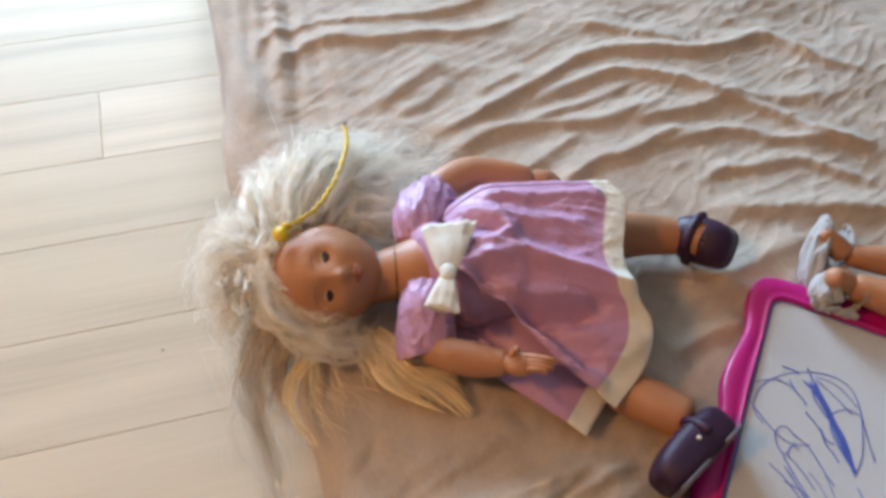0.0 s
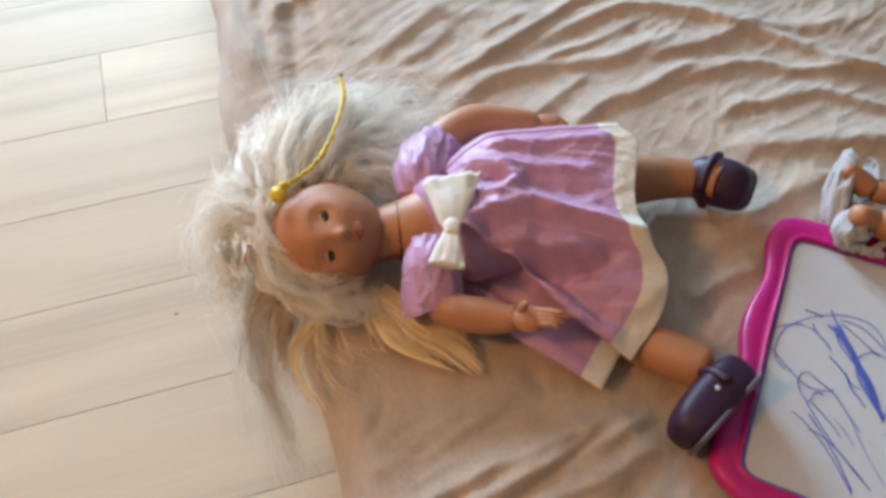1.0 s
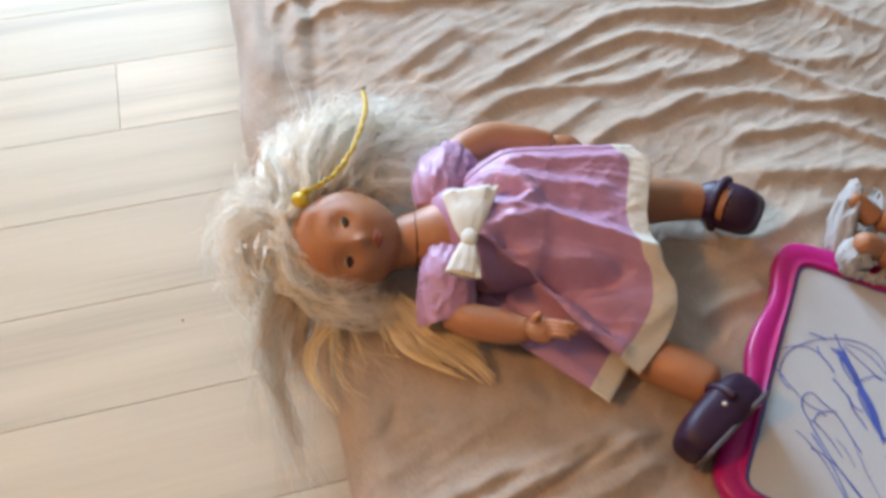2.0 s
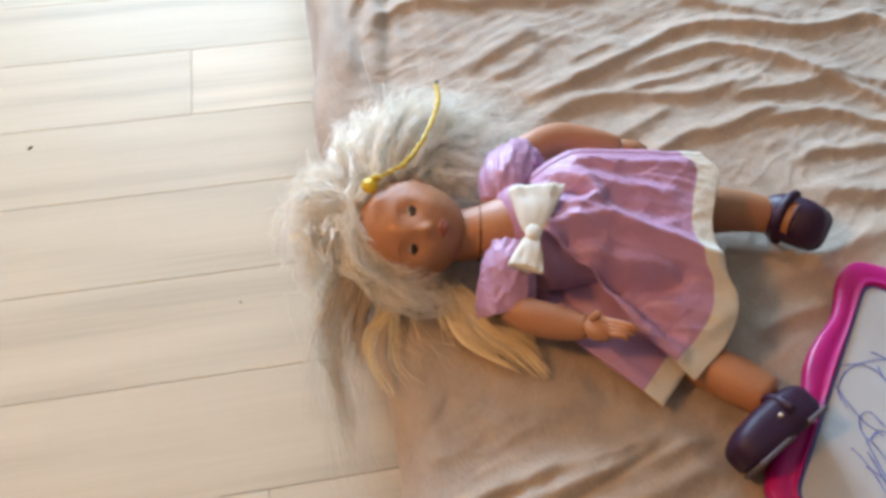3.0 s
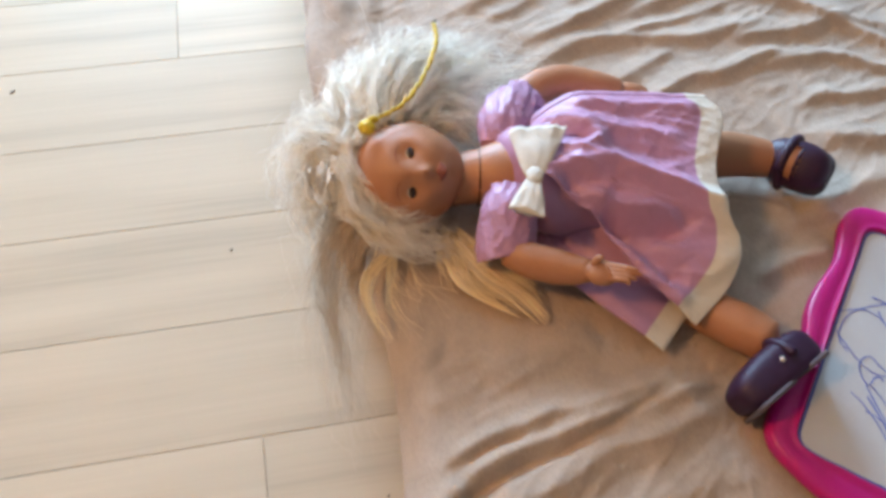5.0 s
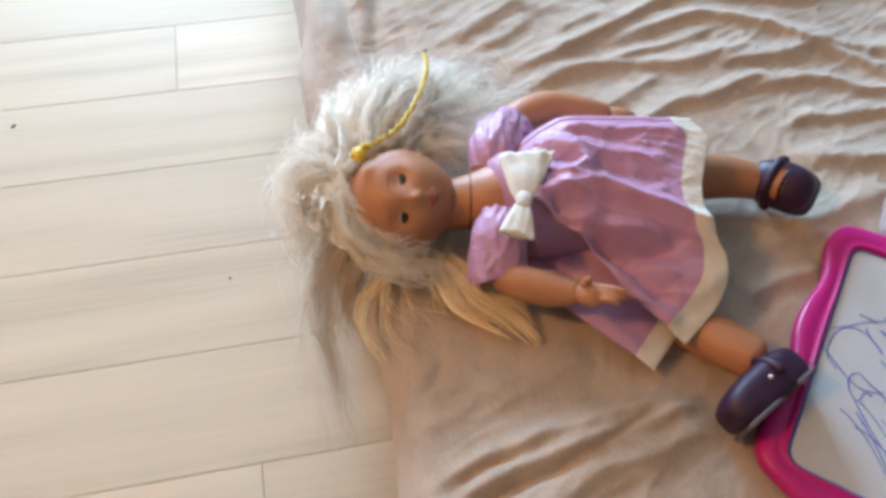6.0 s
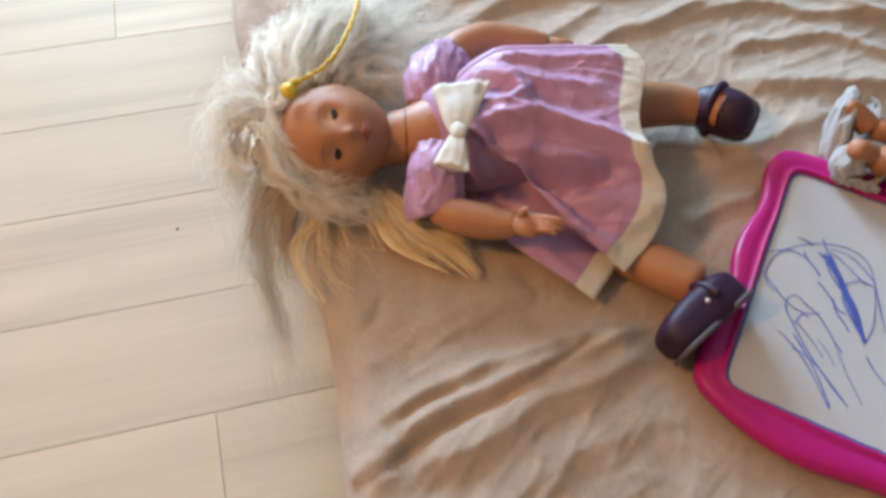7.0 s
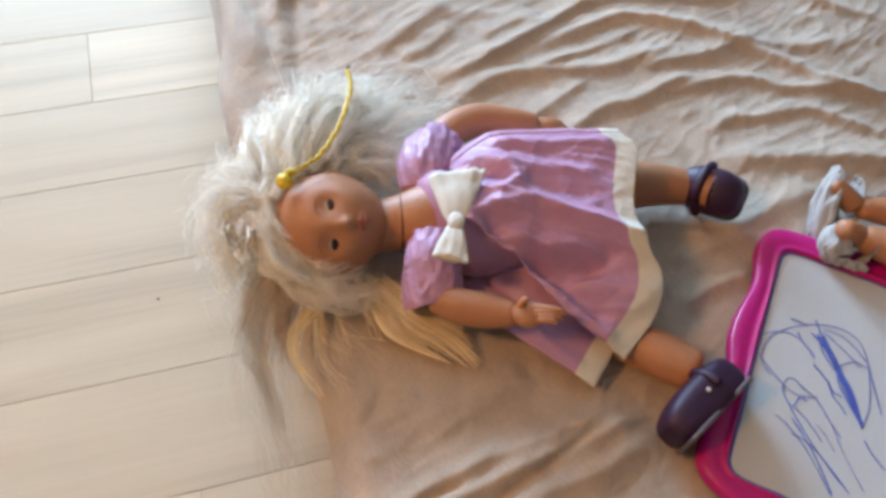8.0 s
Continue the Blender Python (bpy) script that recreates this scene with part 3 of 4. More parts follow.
    s.blob((0.396, -0.1235, 0.504), ((0.014, -0.004, 0), (0.003, 0.012, 0.002), (0, -0.002, 0.007)), M_SKIN, 16, 10)
    for k in range(4):
        s.tube([(0.399, -0.1185 - 0.0045 * k, 0.508), (0.411, -0.128 - 0.0036 * k, 0.515 - 0.001 * k), (0.4245 - (0.003, 0.0, 0.004, 0.012)[k], -0.1355 - 0.0026 * k, 0.519 - 0.003 * k)], [0.0034, 0.0029, 0.0017], M_SKIN, 8, 3)
    s.tube([(0.389, -0.117, 0.506), (0.393, -0.1155, 0.513), (0.3965, -0.1165, 0.518)], [0.004, 0.0036, 0.0026], M_SKIN, 8, 3)

    # skirt: a cloth between four edge lines, with its folds
    def cloth(top, low, start, hem, rows, cols, bend):
        T, B, W, H = resample(catmull(top), rows), resample(catmull(low), rows), resample(catmull(start), cols), resample(catmull(hem), cols)
        a, b = np.linspace(0, 1, rows)[:, None, None], np.linspace(0, 1, cols)[None, :, None]
        g = (1 - b) * T[:, None] + b * B[:, None] + (1 - a) * W[None] + a * H[None]
        g -= (1 - a) * (1 - b) * T[0] + a * (1 - b) * T[-1] + (1 - a) * b * B[0] + a * b * B[-1]
        for h, w, line in bend:
            d, u = near_line(g[:, :, 0], g[:, :, 1], catmull(line, 4))
            if w > 0:
                g[:, :, 2] += h * np.exp(-(d / w) ** 1.7)
            else:
                a, b = np.array(line[0]), np.array(line[-1])
                t = (b - a) / np.linalg.norm(b - a)
                above = -(g[:, :, 0] - a[0]) * t[1] + (g[:, :, 1] - a[1]) * t[0]
                g[:, :, 2] += h * np.exp(-d / -w) * np.tanh(above / 0.0028) * np.clip(np.sin(math.pi * np.clip(u, 0.03, 0.97)) * 1.6, 0, 1)
        return g

    hem = [(0.541, 0.029, 0.536), (0.549, 0.008, 0.535), (0.534, -0.023, 0.530), (0.522, -0.052, 0.525), (0.519, -0.093, 0.520), (0.525, -0.116, 0.507), (0.510, -0.145, 0.490), (0.472, -0.172, 0.475)]
    g = cloth([(0.375, 0.046, 0.510), (0.417, 0.056, 0.530), (0.471, 0.047, 0.533), (0.541, 0.029, 0.536)],
              [(0.364, -0.036, 0.529), (0.401, -0.063, 0.520), (0.413, -0.085, 0.505), (0.431, -0.120, 0.490), (0.472, -0.172, 0.475)],
              [(0.375, 0.046, 0.510), (0.376, 0.01, 0.531), (0.364, -0.036, 0.529)], hem, 116, 116,
              [(0.011, 0.009, [(0.372, -0.028), (0.423, -0.028), (0.456, -0.044), (0.488, -0.064), (0.514, -0.082)]),
               (0.006, -0.012, [(0.366, -0.040), (0.392, -0.052), (0.422, -0.065), (0.463, -0.078), (0.483, -0.095)]), (0.009, 0.008, [(0.366, -0.040), (0.392, -0.052), (0.422, -0.065), (0.463, -0.078), (0.483, -0.095)]),
               (-0.017, 0.011, [(0.389, -0.045), (0.411, -0.069), (0.441, -0.088), (0.481, -0.092)]),
               (0.007, 0.009, [(0.388, 0.036), (0.410, 0.024), (0.425, -0.002), (0.404, -0.013)]), (-0.009, 0.008, [(0.392, 0.012), (0.412, 0.004)]),
               (0.005, 0.007, [(0.42, 0.046), (0.46, 0.036), (0.52, 0.022)]), (-0.004, 0.008, [(0.43, 0.034), (0.48, 0.022)]),
               (0.005, 0.007, [(0.425, 0.018), (0.46, 0.004), (0.495, -0.006)]), (-0.004, 0.009, [(0.44, -0.008), (0.49, -0.028)]),
               (0.009, 0.009, [(0.403, -0.064), (0.418, -0.084), (0.435, -0.116), (0.462, -0.150)]),
               (-0.010, 0.010, [(0.424, -0.074), (0.440, -0.098), (0.462, -0.128)]), (0.007, 0.012, [(0.440, -0.086), (0.475, -0.112), (0.512, -0.128)]),
               (0.004, 0.006, [(0.47, -0.128), (0.49, -0.136), (0.505, -0.134)])])
    for i in range(116):
        for j in range(116):
            x, y, _ = g[i, j]
            g[i, j, 2] += 0.0014 * noise.noise(Vector((x * 50, y * 90, 4))) + 0.0005 * noise.noise(Vector((x * 190, y * 190, 8)))
            crease = max(0.0, 1 - 4.5 * abs(noise.noise(Vector(((x + 0.5 * y) * 13, (y + 0.45 * x) * 46, 17)))))
            crinkle = max(0.0, 1 - 5 * abs(noise.noise(Vector(((x - 0.4 * y) * 34, (y - 0.2 * x) * 52, 27)))))
            fine = max(0.0, 1 - 5 * abs(noise.noise(Vector(((x + 0.3 * y) * 70, (y + 0.7 * x) * 95, 37)))))
            g[i, j, 2] += (0.0023 * crease ** 1.6 + 0.0010 * crinkle ** 1.4 + 0.0005 * fine) * min(1.0, 5 * (1 - i / 115), 0.3 + j / 18)
    s.sheet(g, [M_HEM if i > 101 else M_DRESS for i in range(115)])
    # the skirt's far side falls to the bed
    back = [[g[i, 0] + np.array((0.004 * a, 0.030 * math.sin(a * 1.57), -0.078 * (1 - math.cos(a * 1.57)))) for a in np.linspace(0, 1, 12)] for i in range(116)]
    s.sheet(np.array(back)[:, ::-1], [M_HEM if i > 101 else M_DRESS for i in range(115)])
    # the lower layer that shows under the hand
    g2 = cloth([(0.385, -0.025, 0.462), (0.424, -0.045, 0.480), (0.446, -0.090, 0.474), (0.480, -0.150, 0.462)],
               [(0.362, -0.050, 0.453), (0.386, -0.112, 0.465), (0.429, -0.165, 0.461), (0.443, -0.183, 0.459)],
               [(0.385, -0.025, 0.462), (0.362, -0.050, 0.453)], [(0.480, -0.150, 0.462), (0.443, -0.183, 0.459)], 40, 22,
               [(0.005, 0.006, [(0.372, -0.05), (0.39, -0.085)]), (-0.006, 0.007, [(0.385, -0.055), (0.402, -0.09)]), (0.003, 0.006, [(0.40, -0.115), (0.435, -0.158)])])
    s.sheet(g2, [M_HEM if i > 33 else M_DRESS for i in range(39)])

    # bow on the chest: two loops and a knot
    k0 = Vector((0.355, -0.038, 0.538))
    for tip, wide, big in ((Vector((0.371, 0.013, 0.541)), Vector((0.026, -0.004, 0.002)), 1.0), (Vector((0.339, -0.073, 0.535)), Vector((0.0145, -0.008, 0.001)), 0.8)):
        rows = []
        for a in np.linspace(0, 1, 14):
            c, w = k0.lerp(tip, a), wide * (0.28 + 0.72 * a ** 0.8) * (1.0 if a < 0.97 else 0.97)
            th = 0.0052 * big * math.sin(min(1, a * 1.25 + 0.1) * math.pi * 0.72)
            rows.append([c + w * math.cos(q) + Vector((0, 0, th * math.sin(q) + 0.0010 * math.sin(5 * math.cos(q) * 2 + a * 3) * a)) + Vector((1, 0.4, 0.8)) * (0.0022 * a * noise.noise(Vector((2.2 * math.cos(q), 3 * a + 5 * big, 2.2 * math.sin(q))))) for q in np.linspace(0, 2 * math.pi, 29)[:-1]])
        s.rings(rows, M_HEM)
    s.blob(k0 + Vector((0, 0, 0.001)), ((0.0074, -0.002, 0), (0.003, 0.0098, 0), (0, 0, 0.0042)), M_HEM, 18, 12,
           lambda p: (p[0] * (1 + 0.1 * math.sin(9 * p[1])), p[1], p[2]))

    # legs
    s.tube([(0.500, 0.016, 0.480), (0.550, 0.013, 0.474), (0.590, 0.008, 0.470), (0.618, -0.001, 0.468), (0.634, -0.008, 0.468)], [0.026, 0.025, 0.0215, 0.018, 0.017], M_SKIN, 22, 6)
    s.tube([(0.470, -0.116, 0.448), (0.492, -0.146, 0.456), (0.514, -0.175, 0.466), (0.533, -0.199, 0.470)], [0.015, 0.020, 0.0212, 0.0185], M_SKIN, 22, 6)

    # shoes: a shell open over the instep, a strap, a sole
    def shoe(c, toe, sole, length, w, h, box, slit, seen):
        c, toe = Vector(c), Vector(toe).normalized()
        sole = Vector(sole)
        sole = (sole - toe * sole.dot(toe)).normalized()
        wide = toe.cross(sole)
        half = length / 2
        if slit:
            s.blob(c - sole * 0.001, (toe * (half * 0.90), wide * (w * 0.90), sole * (h * 0.92)), M_SKIN, 28, 18)

        def bend(p):
            q = [math.copysign(abs(v) ** box, v) for v in p]
            q[1] *= 1 + 0.10 * p[0]
            q[2] = min(q[2], 0.72)
            q[2] *= 1 - 0.16 * max(0, p[0])
            return q

        # rows run from the instep to the sole
        s.blob(c, (toe * half, wide * w, sole * h), M_SHOE, 72, 48, bend, lambda p: not (slit and p[2] < -0.3 and slit[0] < p[0] < slit[1] and abs(p[1]) < 0.62))
        at = slit[0] - 0.13 if slit else -0.30
        s.tube([c + toe * (at * half) + wide * (w * 1.02 * math.cos(q)) - sole * (h * 1.02 * math.sin(q)) for q in np.linspace(0.0, math.pi, 13)], [0.0046, 0.0046], M_SHOE, 12, 3)
        if slit:
            s.tube([c + toe * (slit[1] * half) + wide * (w * 0.94 * math.cos(q)) - sole * (h * 0.96 * math.sin(q)) for q in np.linspace(0.55, math.pi - 0.55, 9)], [0.0016, 0.0016], M_SHOE, 8, 3)
        # the grey sole in two pads, heel and forefoot
        for u0, u1 in ((-0.97, -0.30), (-0.12, 0.97)) if seen else ((-0.97, 0.97),):
            mid, hl = (u0 + u1) / 2, (u1 - u0) / 2
            flat = []
            for d, k in ((0.60, 0.97), (0.64, 1.0), (0.78, 1.0), (0.81, 0.95)):
                flat.append([c + toe * (half * (mid + hl * k * math.copysign(abs(math.cos(q)) ** 0.55, math.cos(q)))) + wide * (w * 0.98 * k * math.copysign(abs(math.sin(q)) ** 0.55, math.sin(q))) + sole * (h * d) for q in np.linspace(0, 2 * math.pi, 33)[:-1]])
            s.rings(flat, M_SOLE)

    shoe((0.6355, -0.0145, 0.474), (0.45, -0.62, 0.22), (0.62, 0.30, -0.70), 0.068, 0.0245, 0.0225, 0.85, (-0.02, 0.22), False)
    shoe((0.5195, -0.2265, 0.474), (-0.86, -0.44, -0.10), (0.50, -0.84, -0.10), 0.090, 0.024, 0.0205, 0.62, None, True)
    # pale bead that stands in for the lamp's highlight on the lower shoe
    s.blob((0.519, -0.2255, 0.4985), ((0.0022, 0, 0), (0, 0.0022, 0), (0, 0, 0.0018)), M_SATIN_GLINT, 10, 6)

    # hair: a cap on the skull, mounds, and loose locks
    s.blob(HEAD + CROWN * 0.008 - FACE * 0.014, (SIDE * 0.049, CROWN * 0.052, FACE * 0.044), M_HAIR, 32, 20,
           lambda p: tuple(c * (1 + 0.05 * noise.noise(Vector(p) * 4) + 0.05 * noise.noise(Vector(p) * 11)) for c in p))
    s.blob((0.252, 0.125, 0.472), ((0.034, 0, 0), (0.015, 0.05, 0), (0, 0, 0.024)), M_HAIR, 24, 14, lambda p: tuple(c * (1 + 0.15 * noise.noise(Vector(p) * 3)) for c in p))
    s.blob((0.190, 0.045, 0.462), ((0.016, 0, 0), (0, 0.036, 0), (0, 0, 0.015)), M_HAIR, 20, 12, lambda p: tuple(c * (1 + 0.15 * noise.noise(Vector(p) * 3)) for c in p))
    # the big fan above the head
    s.strands([[(0.207, 0.040, 0.505), (0.188, 0.080, 0.505), (0.190, 0.125, 0.478), (0.210, 0.170, 0.455)],
               [(0.220, 0.065, 0.520), (0.215, 0.105, 0.522), (0.232, 0.155, 0.500), (0.265, 0.212, 0.462)],
               [(0.235, 0.072, 0.525), (0.250, 0.112, 0.528), (0.278, 0.160, 0.515), (0.320, 0.215, 0.468)],
               [(0.255, 0.080, 0.515), (0.278, 0.112, 0.515), (0.318, 0.158, 0.500), (0.375, 0.192, 0.466)],
               [(0.270, 0.080, 0.500), (0.300, 0.108, 0.495), (0.345, 0.142, 0.480), (0.440, 0.176, 0.462)]],
              2300, M_HAIR, (0.009, 0.017), 0.00040, 0.009, 16, 1, 0.6, 0.004, 14, 0.25, 0.0035)
    s.strands([[(0.225, 0.066, 0.52), (0.222, 0.105, 0.524), (0.232, 0.150, 0.505), (0.245, 0.195, 0.47)],
               [(0.250, 0.080, 0.515), (0.275, 0.115, 0.518), (0.31, 0.160, 0.50), (0.36, 0.195, 0.47)]],
              500, M_HAIR, (0.008, 0.018), 0.00028, 0.011, 14, 2, 0.8, 0.008, 5, 0.6)
    # fluff round the crown that sticks out over the bed's edge
    s.strands([[(0.212, 0.050, 0.505), (0.185, 0.080, 0.510), (0.165, 0.095, 0.490), (0.158, 0.080, 0.470)],
               [(0.205, 0.035, 0.500), (0.175, 0.055, 0.512), (0.150, 0.055, 0.490), (0.145, 0.030, 0.470)],
               [(0.205, 0.015, 0.490), (0.180, 0.018, 0.495), (0.162, 0.002, 0.480), (0.165, -0.025, 0.455)]],
              1100, M_HAIR, (0.006, 0.011), 0.00036, 0.006, 13, 3, 0.9, 0.009, 9, 0.3, 0.004)
    # locks that fall down the bed's side, their shade put into the hair colour
    s.strands([[(0.208, 0.012, 0.480), (0.176, 0.012, 0.470), (0.148, 0.000, 0.430), (0.138, -0.015, 0.380)],
               [(0.210, 0.005, 0.475), (0.178, -0.005, 0.460), (0.162, -0.022, 0.395), (0.168, -0.057, 0.320), (0.176, -0.105, 0.270), (0.180, -0.150, 0.225)],
               [(0.216, -0.005, 0.470), (0.188, -0.020, 0.455), (0.174, -0.035, 0.400), (0.180, -0.065, 0.330), (0.186, -0.110, 0.275), (0.190, -0.160, 0.235)]],
              300, M_HAIR_SHADED, (0.010, 0.017), 0.00028, 0.009, 16, 4, 1.0, 0.005, 8, 0.4, 0.006)
    s.strands([[(0.218, -0.005, 0.470), (0.190, -0.025, 0.452), (0.182, -0.050, 0.40), (0.186, -0.075, 0.35)],
               [(0.225, -0.015, 0.470), (0.205, -0.035, 0.455), (0.195, -0.055, 0.43), (0.192, -0.080, 0.38)]],
              230, M_HAIR_SHADED, (0.007, 0.010), 0.00030, 0.006, 12, 5, 1.0, 0.002, 12, 0.3, 0.003)
    # smooth hair round the face
    s.strands([[(0.203, 0.030, 0.512), (0.205, -0.003, 0.500), (0.235, -0.030, 0.482), (0.275, -0.038, 0.462)],
               [(0.198, 0.030, 0.500), (0.205, -0.012, 0.484), (0.240, -0.040, 0.466), (0.290, -0.045, 0.455)]],
              950, M_HAIR, (0.007, 0.011), 0.0004, 0.008, 16, 6, 0.9, 0.009, 14, 0.3, 0.003)
    s.strands([[(0.205, 0.040, 0.520), (0.222, 0.070, 0.515), (0.260, 0.082, 0.500), (0.300, 0.070, 0.480), (0.335, 0.065, 0.470)],
               [(0.215, 0.060, 0.515), (0.245, 0.090, 0.505), (0.290, 0.100, 0.485), (0.340, 0.085, 0.470)]],
              1300, M_HAIR, (0.004, 0.009), 0.00032, 0.004, 12, 7, 0.8)
    # fluff between the head and the far sleeve
    s.strands([[(0.250, 0.085, 0.510), (0.280, 0.118, 0.512), (0.318, 0.138, 0.498), (0.372, 0.150, 0.470)],
               [(0.258, 0.080, 0.508), (0.285, 0.104, 0.508), (0.318, 0.118, 0.496), (0.362, 0.128, 0.474)],
               [(0.268, 0.076, 0.500), (0.292, 0.088, 0.502), (0.318, 0.094, 0.492), (0.345, 0.092, 0.480)],
               [(0.280, 0.066, 0.490), (0.298, 0.070, 0.494), (0.318, 0.070, 0.486), (0.336, 0.060, 0.476)]],
              1300, M_HAIR, (0.006, 0.010), 0.0004, 0.006, 14, 16, 0.8, 0.005, 12, 0.3, 0.004)
    # golden locks on the sheet
    s.strands([[(0.262, -0.020, 0.462), (0.225, -0.040, 0.456), (0.203, -0.065, 0.452), (0.205, -0.100, 0.450), (0.219, -0.135, 0.449)]],
              60, M_GOLD, (0.002, 0.002), 0.0005, 0.0010, 16, 8, 0.4, 0.0, 40, 0.05, 0.0015)
    band = [[(0.272, -0.026, 0.452), (0.277, -0.050, 0.455), (0.284, -0.083, 0.456), (0.306, -0.106, 0.453), (0.330, -0.126, 0.451)],
            [(0.285, -0.026, 0.454), (0.293, -0.052, 0.458), (0.308, -0.084, 0.460), (0.332, -0.106, 0.456), (0.352, -0.138, 0.452)],
            [(0.300, -0.028, 0.454), (0.312, -0.052, 0.459), (0.332, -0.078, 0.462), (0.350, -0.102, 0.457), (0.360, -0.128, 0.451)]]
    lanes = np.stack([resample(catmull(q, 6), 9) for q in band])
    wob = random.Random(3)
    for k in range(15):
        a = 2 * (k + wob.uniform(-0.3, 0.3)) / 14
        a = min(max(a, 0.0), 2.0)
        i = min(int(a), 1)
        line = lanes[i] * (1 - (a - i)) + lanes[i + 1] * (a - i)
        line[:, 2] += wob.uniform(-0.0025, 0.0015)
        line[:, 0] += 0.0018 * np.sin(np.linspace(0, 5, 9) + wob.random() * 6)
        line = line[:wob.choice((7, 8, 9))]
        s.tube(line, [0.0006, 0.0022, 0.0027, 0.0026, 0.0020, 0.0003], M_GOLD, 9, 4, flat=0.45)
    s.strands(band, 260, M_GOLD, (0.003, 0.003), 0.0004, 0.0014, 16, 9, 0.4, 0.0, 20, 0.05, 0.0016)
    s.strands([[(0.232, -0.036, 0.456), (0.210, -0.056, 0.454), (0.202, -0.078, 0.453), (0.206, -0.104, 0.452), (0.218, -0.136, 0.450)]], 8, M_GOLD, (0.002, 0.002), 0.0010, 0.0010, 14, 15, 0.3, 0.0, 8, 0.0, 0.0015)
    s.strands([[(0.272, -0.020, 0.460), (0.274, -0.050, 0.456), (0.279, -0.080, 0.452), (0.290, -0.098, 0.450)]], 20, M_GOLD, (0.003, 0.003), 0.0005, 0.002, 12, 10, 0.4)
    s.strands([[(0.235, -0.030, 0.458), (0.222, -0.060, 0.453), (0.222, -0.100, 0.450), (0.240, -0.128, 0.449)]], 14, M_GOLD, (0.004, 0.004), 0.0004, 0.003, 12, 11, 0.3)
    # thin tangle on the sheet below the head
    s.strands([[(0.215, -0.020, 0.462), (0.205, -0.050, 0.456), (0.205, -0.085, 0.451), (0.215, -0.120, 0.449)],
               [(0.235, -0.035, 0.458), (0.228, -0.065, 0.453), (0.235, -0.095, 0.450), (0.250, -0.125, 0.449)],
               [(0.262, -0.040, 0.455), (0.262, -0.070, 0.452), (0.268, -0.095, 0.450), (0.285, -0.112, 0.449)]],
              26, M_GOLD, (0.006, 0.008), 0.00026, 0.005, 14, 13, 0.25, 0.002, 8, 0.2)
    # shiny white clip in the hair
    s.strands([[(0.170, 0.040, 0.505), (0.165, 0.022, 0.508), (0.163, 0.008, 0.500), (0.170, -0.004, 0.496)], [(0.185, 0.030, 0.507), (0.180, 0.012, 0.506), (0.182, -0.002, 0.500), (0.184, -0.016, 0.492)]],
              16, M_SATIN_GLINT, (0.004, 0.004), 0.0022, 0.003, 12, 12, 0.6, 0.003, 4, 0.0)
    return tagged(s.make("doll"), "tan doll with pale hair and lilac dress lying on a bed", "doll")


doll = make_doll()


# ---- yellow hair tie ----
def make_tie():
    tie = tagged(new("hair_tie"), "bright yellow twisted cord lying over the doll's hair", "hair tie")
    tie.location = (0.004, -0.011, 0.0)
    line = catmull([(0.2175, 0.054, 0.538), (0.232, 0.062, 0.540), (0.250, 0.071, 0.541), (0.268, 0.091, 0.541), (0.2855, 0.121, 0.540), (0.299, 0.155, 0.538), (0.302, 0.184, 0.534)], 10)
    s = Shape()
    for k in (0, 1):
        twist = [Vector(p) + Vector((math.cos(i * 0.9 + k * math.pi), 0.6 * math.sin(i * 0.9), math.sin(i * 0.9 + k * math.pi))) * 0.0011 for i, p in enumerate(line)]
        s.tube(twist, [0.0013, 0.0016, 0.0016], M_YELLOW, 8, 2)
    cord = s.make("cord")
    cord.parent = tie
    s = Shape()
    s.blob((0.2165, 0.053, 0.537), ((0.0072, 0.002, 0), (-0.002, 0.0080, 0), (0, 0, 0.0062)), M_YELLOW, 18, 12, lambda p: tuple(c * (1 + 0.22 * noise.noise(Vector(p) * 2.5)) for c in p))
    s.tube([(0.2165, 0.053, 0.537), (0.2215, 0.0585, 0.541), (0.227, 0.058, 0.541)], [0.0022, 0.003, 0.0022], M_YELLOW, 8, 4)
    knot = s.make("knot")
    knot.parent = tie
    s = Shape()
    s.tube([(0.302, 0.183, 0.534), (0.3035, 0.188, 0.533), (0.3065, 0.190, 0.532)], [0.0018, 0.0016, 0.001], M_TIP, 8, 4)
    tip = s.make("tip")
    tip.parent = tie
    tagged(tip, "dark frayed cord end")


make_tie()

# ---- drawing board ----
BO, E1, E2 = Vector((0.5265, -0.273, 0.0)), Vector((0.76, -0.65, 0)), Vector((0.65, 0.76, 0))


def on_board(a, b, z):
    p = BO + E1 * a + E2 * b
    return Vector((p.x, p.y, z))


